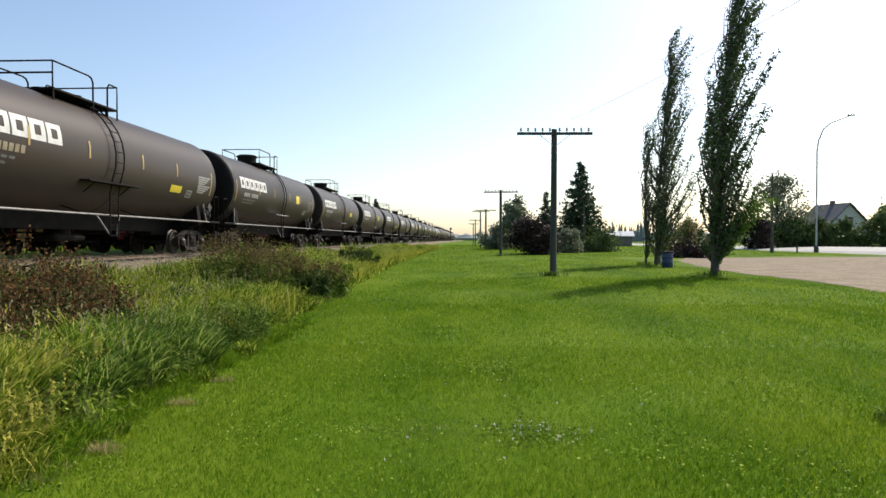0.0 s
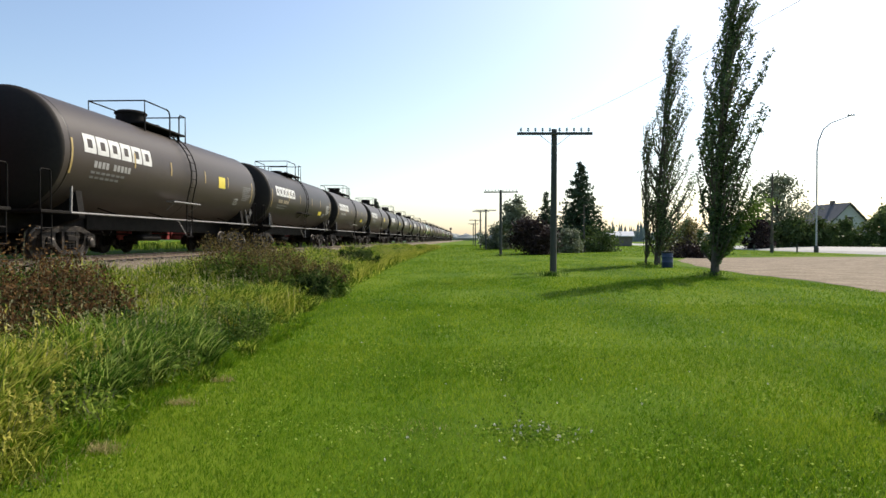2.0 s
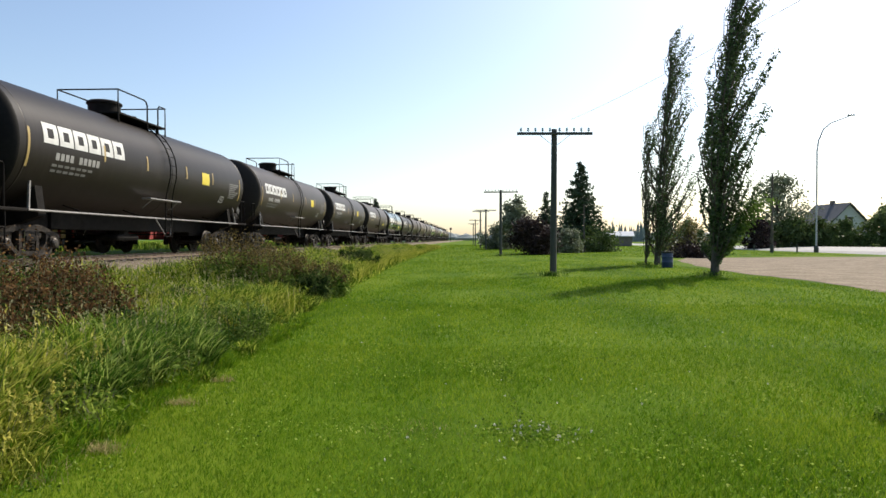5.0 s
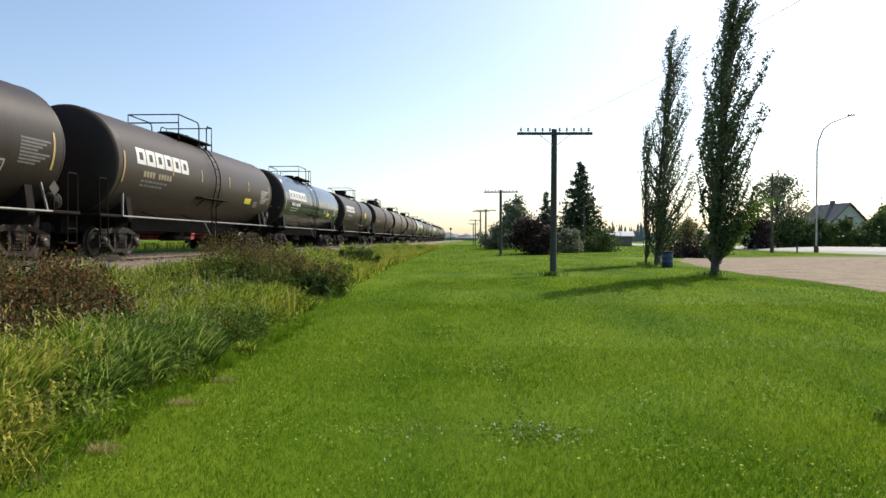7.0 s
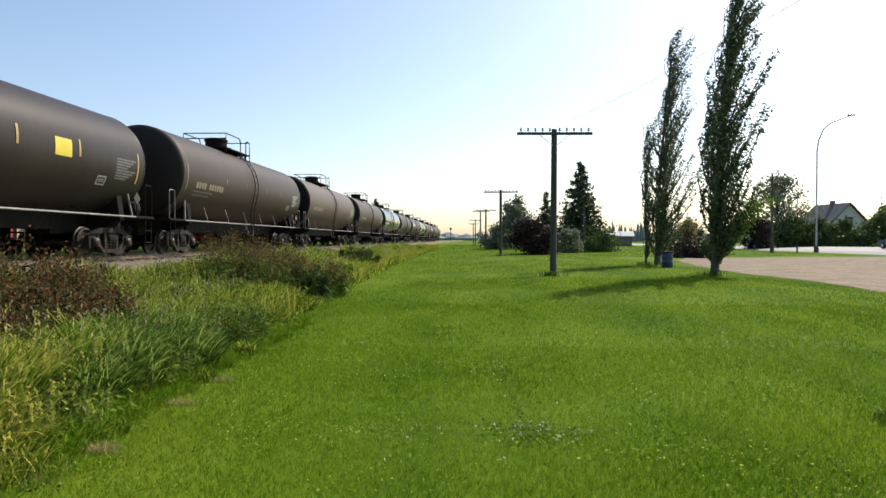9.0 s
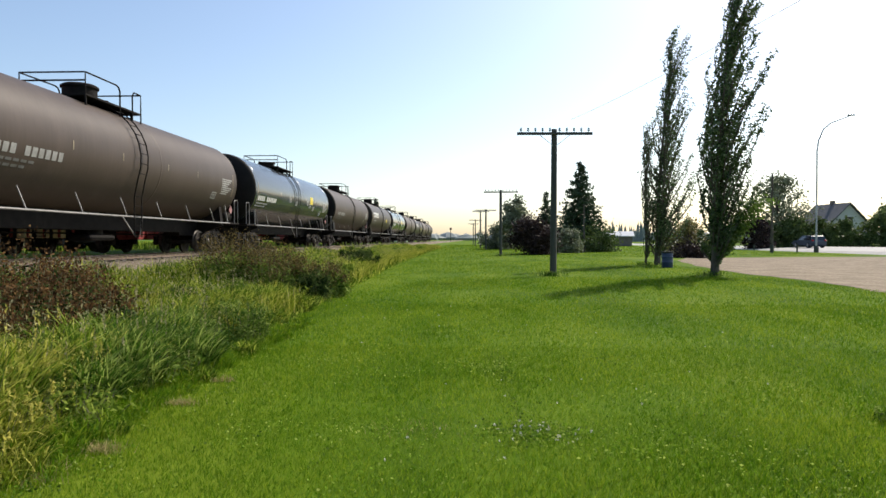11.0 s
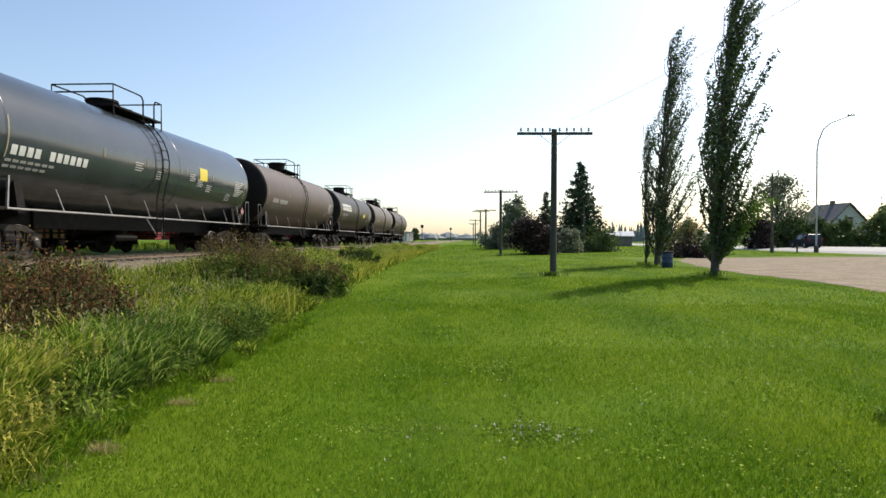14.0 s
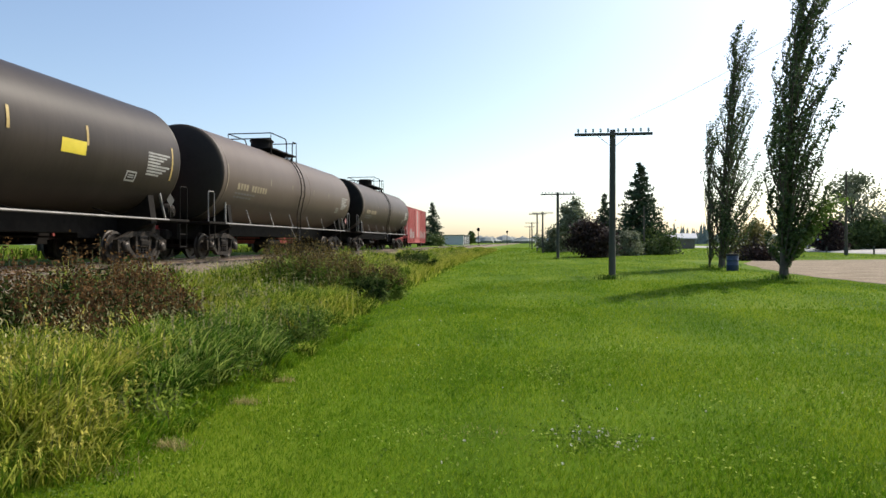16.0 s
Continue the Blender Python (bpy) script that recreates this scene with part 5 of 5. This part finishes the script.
def gable_house(name, label, x, y, z, w, d, h, roof_h, turn, wall, roof, windows=(), chimney=False):
    ho = thing(name, label, "house", pose(x, y, z, 0, 0, turn))
    bm = bm_new()
    a = [(-w / 2, 0), (w / 2, 0), (w / 2, h), (0, h + roof_h), (-w / 2, h)]
    f = [bm.verts.new((u, -d / 2, v)) for u, v in a]
    b = [bm.verts.new((u, d / 2, v)) for u, v in a]
    bm.faces.new(f)
    bm.faces.new(b[::-1])
    for k in range(5):
        bm.faces.new((f[k], b[k], b[(k + 1) % 5], f[(k + 1) % 5]))
    bmesh.ops.recalc_face_normals(bm, faces=bm.faces[:])
    part("wall", bm, wall, ho)
    for s in (-1, 1):
        bm = bm_new()
        e, t = 0.45, 0.18
        p = [(0, h + roof_h + 0.03), (s * (w / 2 + e), h - e * roof_h / (w / 2) + 0.03)]
        vs = [[bm.verts.new((u, yy, v + dz)) for dz in (0, t) for u, v in p] for yy in (-d / 2 - e, d / 2 + e)]
        for q in ((0, 1, 3, 2),):
            bm.faces.new([vs[0][k] for k in q])
            bm.faces.new([vs[1][k] for k in q][::-1])
        for k, l in ((0, 1), (1, 3), (3, 2), (2, 0)):
            bm.faces.new((vs[0][k], vs[0][l], vs[1][l], vs[1][k]))
        bmesh.ops.recalc_face_normals(bm, faces=bm.faces[:])
        part("roof", bm, roof, ho)
    if chimney:
        part("chimney", box(bm_new(), -0.28, 0.28, -0.4, 0.2, h + roof_h * 0.6, h + roof_h + 0.7, 0.03), WALL_BROWN, ho)
    for u, v, ww, hh in windows:
        win = part("window", box(bm_new(), u - ww / 2 - 0.08, u + ww / 2 + 0.08, -d / 2 - 0.06, -d / 2 + 0.02, v - hh / 2 - 0.08, v + hh / 2 + 0.08), WALL_WHITE, ho)
        part("pane", box(bm_new(), u - ww / 2, u + ww / 2, -d / 2 - 0.075, -d / 2 - 0.05, v - hh / 2, v + hh / 2), DARK_GLASS, win)
    return ho


def build_vehicle(paint, label, category, height=1.7):
    """A car whose front points along its local y."""
    c = thing("passenger_car", label, category, pose(46, 80, 0.7), "cars on the road")
    k = height / 1.7
    def slab(rows):
        """A hull through (y, z, half width) corners, taken in turn."""
        bm = bm_new()
        a = [bm.verts.new((-w, u, v * k)) for u, v, w in rows]
        b = [bm.verts.new((w, u, v * k)) for u, v, w in rows]
        bm.faces.new(a)
        bm.faces.new(b[::-1])
        for i in range(len(rows)):
            bm.faces.new((a[i], b[i], b[(i + 1) % len(rows)], a[(i + 1) % len(rows)]))
        bmesh.ops.recalc_face_normals(bm, faces=bm.faces[:])
        return bm
    bm = slab([(u, v, 0.9) for u, v in ((-2.3, 0.45), (-2.35, 0.95), (-2.25, 1.1), (1.05, 1.1), (2.1, 0.98), (2.32, 0.75), (2.3, 0.35), (-2.2, 0.32))])
    bmesh.ops.bevel(bm, geom=bm.edges[:], offset=0.07, segments=2, affect="EDGES")
    part("body", bm, paint, c, "", None, 40)
    part("greenhouse", slab([(-2.2, 1.06, 0.85), (-1.95, 1.6, 0.7), (0.3, 1.62, 0.7), (1.0, 1.06, 0.85)]), DARK_GLASS, c, "dark tinted windows")
    part("roof", slab([(-2.0, 1.6, 0.72), (-1.85, 1.68, 0.66), (0.15, 1.7, 0.66), (0.35, 1.61, 0.72)]), paint, c)
    for s in (-1, 1):
        for u0, u1 in ((-2.17, -1.95), (-0.85, -0.8), (0.98, 0.32)):
            part("pillar", tube(bm_new(), [(s * 0.86, u0, 1.08 * k), (s * 0.715, u1, 1.62 * k)], 0.045, 4), paint, c)
        for u in (-1.45, 1.4):
            wheel = part("wheel", lathe(bm_new(), [(0.2, -0.11), (0.33, -0.11), (0.35, -0.07), (0.35, 0.07), (0.33, 0.11), (0.2, 0.11)], 20, "X"), RUBBER, c, "", pose(s * 0.82, u, 0.35))
            part("rim", lathe(bm_new(), [(0.05, -0.115), (0.2, -0.12), (0.2, 0.12), (0.05, 0.115)], 14, "X"), STEEL_GREY, wheel)
        part("tail_light", box(bm_new(), *sorted((s * 0.62, s * 0.86)), -2.37, -2.2, 0.92 * k, 1.12 * k, 0.02), TAIL_RED, c)
    return c


def build_far_woods():
    rng = np.random.default_rng(8)
    verts, faces = [], []
    for i in range(2600):
        a = radians(-62 + 124 * rng.random())
        r = 900 + 700 * rng.random()
        x, y = r * math.sin(a), r * math.cos(a)
        h, w = (5 + 8 * rng.random() ** 2) * (1.4 if a > 0.1 else 1.0), 12 + 20 * rng.random()
        o = len(verts)
        n = 6
        for lv, rad in ((0, 0.8), (0.35, 1.0), (0.75, 0.55)):
            for k in range(n):
                b = 2 * math.pi * k / n + rng.random() * 0.5
                verts.append((x + math.cos(b) * w / 2 * rad * (0.8 + 0.4 * rng.random()), y + math.sin(b) * w / 2 * rad, 0.4 + h * lv))
        verts.append((x, y, 0.4 + h))
        for l in range(2):
            for k in range(n):
                faces.append((o + l * n + k, o + l * n + (k + 1) % n, o + (l + 1) * n + (k + 1) % n, o + (l + 1) * n + k))
        for k in range(n):
            faces.append((o + 2 * n + k, o + 2 * n + (k + 1) % n, o + 3 * n))
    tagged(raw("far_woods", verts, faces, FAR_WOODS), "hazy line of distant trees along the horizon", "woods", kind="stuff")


def build_far_conifers():
    """A far row of narrow spires, each of ragged tiers."""
    rng = np.random.default_rng(18)
    v, f = [], []
    for i in range(70):
        y = 330 + 160 * rng.random()
        x = y * (0.205 + 0.115 * rng.random())
        h, r = 7 + 6 * rng.random() ** 1.5, 1.3 + 0.9 * rng.random()
        for k in range(7):
            z0, z1 = h * (0.04 + 0.125 * k), h * min(1, 0.27 + 0.125 * k)
            rr, o = r * (1 - k / 7.4) * (0.8 + 0.4 * rng.random()), len(v)
            v += [(x + rr * math.cos(a) * (0.7 + 0.6 * rng.random()), y + rr * math.sin(a), z0) for a in (2 * math.pi * j / 7 for j in range(7))] + [(x, y, z1)]
            f += [(o + j, o + (j + 1) % 7, o + 7) for j in range(7)]
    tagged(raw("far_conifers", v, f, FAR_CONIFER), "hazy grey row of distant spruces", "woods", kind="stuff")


# ---- the place ----
build_ground()
build_track()
build_train()
build_telegraph_pole(3.41, 26.74, 6.07, lean=0.3)
build_telegraph_pole(2.74, 58.2, 6.0)
build_telegraph_pole(2.3, 95, 6.0)
build_telegraph_pole(1.75, 110, 6.5, 2.8)
build_telegraph_pole(1.2, 150, 6.2)
build_telegraph_pole(0.9, 185, 6.2)
build_street_lamp(35, 67, 0.2, 13.8)
build_utility_pole(30.6, 67, 0.15, 8.0)
build_fence_post(34, 79, 0.15, 0.75)
build_fence_post(33.6, 68, 0.18, 0.85)
build_lot_and_road()
build_bin(10.55, 35.1)
POPLAR_WORDS = "tall slender dark green poplar leaning in the wind"
build_poplar(10.21, 27.45, 12.8, 1.5, POPLAR_WORDS, 21, 27000, lean=0.058, light_side=True)
build_poplar(11.15, 39.0, 13.9, 1.85, POPLAR_WORDS + " behind a drum", 22, 20000, lean=0.06)
build_poplar(10.46, 39.0, 8.6, 0.5, "thin sparse young poplar with few leaves", 23, 800, thin=0.6, lean=-0.02)
build_poplar(11.6, 13.9, 9.3, 1.0, POPLAR_WORDS, 24, 12000)
build_spruce(14.0, 83, 11.7, 4.5, 31, density=1.35)
build_spruce(8.2, 70.3, 6.9, 1.6, 32)
build_spruce(-20, 137, 9.6, 3.0, 33)
build_broadleaf("shrub", -18.5, 128, 0.5, 2.2, 2.6, FAR_LEAF, 56, "green shrub at the foot of the spruce", 2500, 0.0, 0.3, "bush")
build_broadleaf("tree", -19.5, 228, 0.5, 5.0, 1.6, FAR_LEAF, 57, "small green tree beside the siding", 1500, 0.1, 0.4)
build_broadleaf("maroon_tree", 6.1, 65.3, 0, 3.55, 2.5, MAROON_LEAF, 41, "low dark maroon ornamental tree at the edge of the lawn", 7000, 0.1, 0.18, clumps=50)
build_broadleaf("shrub", 11.4, 74, 0, 2.6, 1.7, HAZY_LEAF, 58, "green shrub before the spruce, paled by haze", 4000, 0.02, 0.17, "bush")
build_utility_pole(13.6, 78, 0, 5.7)
build_broadleaf("tree", 6.8, 100, 0, 7.9, 2.6, HAZY_LEAF, 42, "loose green broadleaf tree beyond the lawn", 5000, 0.12, 0.3)
build_broadleaf("shrub", 4.6, 104, 0, 3.4, 3.0, HAZY_LEAF, 59, "loose green shrub beyond the lawn, greyed by haze", 3500, 0.0, 0.3, "bush")
build_broadleaf("shrub", 15.5, 80, 0.1, 2.6, 3.2, FAR_LEAF, 43, "green shrub under the spruce", 4000, 0.03, 0.2, "bush")
build_broadleaf("tree", 43.6, 94, 0.2, 10.3, 4.2, HAZY_LEAF, 44, "broad loose green tree behind the hedge, greyed by haze", 3800, 0.3, 0.27, clumps=34)
build_broadleaf("maroon_shrub", 37.5, 86, 0.2, 4.0, 2.0, MAROON_LEAF, 45, "dark maroon ornamental shrub behind the road", 4000, 0.02, 0.22, "bush")
HEDGE = "dense dark green hedge in front of the house"
for x, y, h, r, seed in ((40.5, 89, 3.4, 2.2, 46), (44, 90, 3.9, 2.5, 47), (47.5, 90, 3.8, 2.5, 51), (51, 90, 3.5, 2.4, 52), (56, 90, 4.6, 2.9, 48), (61, 89, 5.4, 3.4, 49), (67, 88, 5.6, 3.4, 53)):
    build_broadleaf("hedge", x, y, 0.2, h, r, FAR_LEAF, seed, HEDGE, 5500, 0.0, 0.24, "hedge", "hedges before the house", clumps=40)
build_broadleaf("tree", 71, 112, 0.2, 7.6, 3.0, FAR_LEAF, 54, "loose green tree behind the house", 4000, 0.15, 0.32)
build_broadleaf("shrub", 18.9, 57, 0.0, 3.0, 2.1, OLIVE_LEAF, 50, "olive and yellow shrub behind the poplars", 4500, 0.02, 0.15, "bush")
build_broadleaf("shrub", 18.6, 54.6, 0.0, 0.85, 2.2, MAROON_LEAF, 55, "low reddish-brown shrub at the end of the lot", 2500, 0.0, 0.14, "bush")
gable_house("house", "pale house with a steep grey roof behind the hedge", 57.8, 106, 0.2, 7, 8, 3.3, 3.5, 5, WALL_WHITE, ROOF_GREY, [(0, 4.2, 1.2, 1.2)], True)
build_shed(47, 53, 104, 110, 0.2, 3.6, WALL_WHITE, "low pale annex beside the house", "annex")
gable_house("service_building", "low brown building with a pale roof beyond the lawn", 30, 133, 0.2, 4.4, 5.2, 2.0, 0.8, 82, WALL_BROWN, ROOF_PALE)
build_far_conifers()
build_far_woods()
for y in (33.3, 50.7, 68.1, 85.5):
    build_boxcar(y, BOX_RED, "faded red high boxcar parked on the siding")
build_boxcar(15.9, BOX_RED, "faded red high boxcar with a cream sill on the siding", CREAM)
build_shed(-26, -19.5, 200, 222, 0.6, 3.2, ROOF_PALE, "low grey metal shed beside the siding")
build_signal(-9.3, 310, 6.0)
build_signal(-16.5, 222, 5.4)
build_lawn_details()
build_pole_tufts()
build_wire((9.6, 62, 12.9), (14.0, 20, 11.0), 0.3)
build_bank_plants()
build_tall_grass()
build_lawn()
CARS = [build_vehicle(CAR_PAINT, "dark estate car driving away on the road", "car"), build_vehicle(CAR_SILVER, "dark blue-grey car driving away on the road", "car", 1.5)]


def build_moth():
    m = thing("white_moth", "small pale insect flying low over the lawn", "insect", pose(-3.4, 12, 0.6), "insects over the lawn")
    part("body", lathe(bm_new(), [(0.001, -0.014), (0.003, -0.008), (0.0035, 0.002), (0.0025, 0.011), (0.001, 0.014)], 8, "Y"), SEED, m)
    for k in (-1, 1):
        bm = bm_new()
        vs = [bm.verts.new(p) for p in ((k * 0.002, 0.008, 0.002), (k * 0.022, 0.016, 0.014), (k * 0.028, 0.004, 0.016), (k * 0.018, -0.012, 0.011), (k * 0.002, -0.006, 0.002))]
        bm.faces.new(vs)
        bmesh.ops.solidify(bm, geom=bm.faces[:], thickness=0.0006)
        part("wing", bm, WHITE_MARK, m)
    return m


MOTHS = [build_moth(), build_moth()]


def motions():
    for car, place in TRAIN:
        walk(car, [(t, pose(TRACK_X, place - run(t), RAIL_Z)) for t in [0.5 * k for k in range(33)]])
    wheels = [o for car, _ in TRAIN for b in car.children if b.name.startswith("truck") for o in b.children if o.name.startswith("wheelset")]
    for w in wheels:
        y = w.matrix_basis.translation.y
        walk(w, [(k / 30, pose(0, y, 0.455, 85 * k % 360)) for k in range(0, 481)])
    for c, t0, y0 in ((CARS[0], 12.6, 70), (CARS[1], 11.4, 84.5)):
        walk(c, [(t, pose(41.5, y0 + 8.5 * (t - t0), 0.555 - 0.0055 * (min(max(y0 + 8.5 * (t - t0), 40), 120) - 70))) for t in range(17)])
    walk(MOTHS[0], [(0, pose(-3.6, 11, 0.5, 0, 0, 200)), (5.7, pose(-2.6, 8, 0.6, 0, 0, 220)), (6.0, pose(-1.4, 5.5, 0.8, 0, 20, 230)), (6.3, pose(-0.08, 3.5, 0.97, 10, 25, 240)),
                    (6.4, pose(0.28, 2.6, 0.94, 0, -20, 235)), (6.5, pose(2.6, 1.2, 0.9, 0, 0, 225)), (6.6, pose(3.4, 0.2, 0.85, 0, 0, 220)), (7.2, pose(3.5, -4, 0.5, 0, 0, 200)), (16, pose(4, -6, 0.3, 0, 0, 200))])
    walk(MOTHS[1], [(0, pose(5.2, 24, 0.35, 0, 0, 170)), (11.0, pose(3.4, 14, 0.6, 0, 0, 170)), (11.5, pose(0.68, 6.0, 1.09, 0, 20, 172)), (11.6, pose(0.41, 4.6, 0.92, 0, -15, 172)),
                    (11.7, pose(0.2, 3.4, 0.84, 0, 20, 172)), (11.8, pose(0.09, 2.4, 0.76, 0, -10, 172)), (12.0, pose(-0.1, 0.5, 0.6, 0, 0, 172)), (12.6, pose(-0.5, -5, 0.4, 0, 0, 172)), (16, pose(-1, -7, 0.3, 0, 0, 172))])
    for crown, seed, k in SWAY:
        walk(crown, [(0.5 * j, pose(0, 0, 0, 0.25 * k * math.sin(1.1 * j + seed), 0.7 * k * math.sin(0.62 * j + seed * 0.7))) for j in range(33)])


motions()
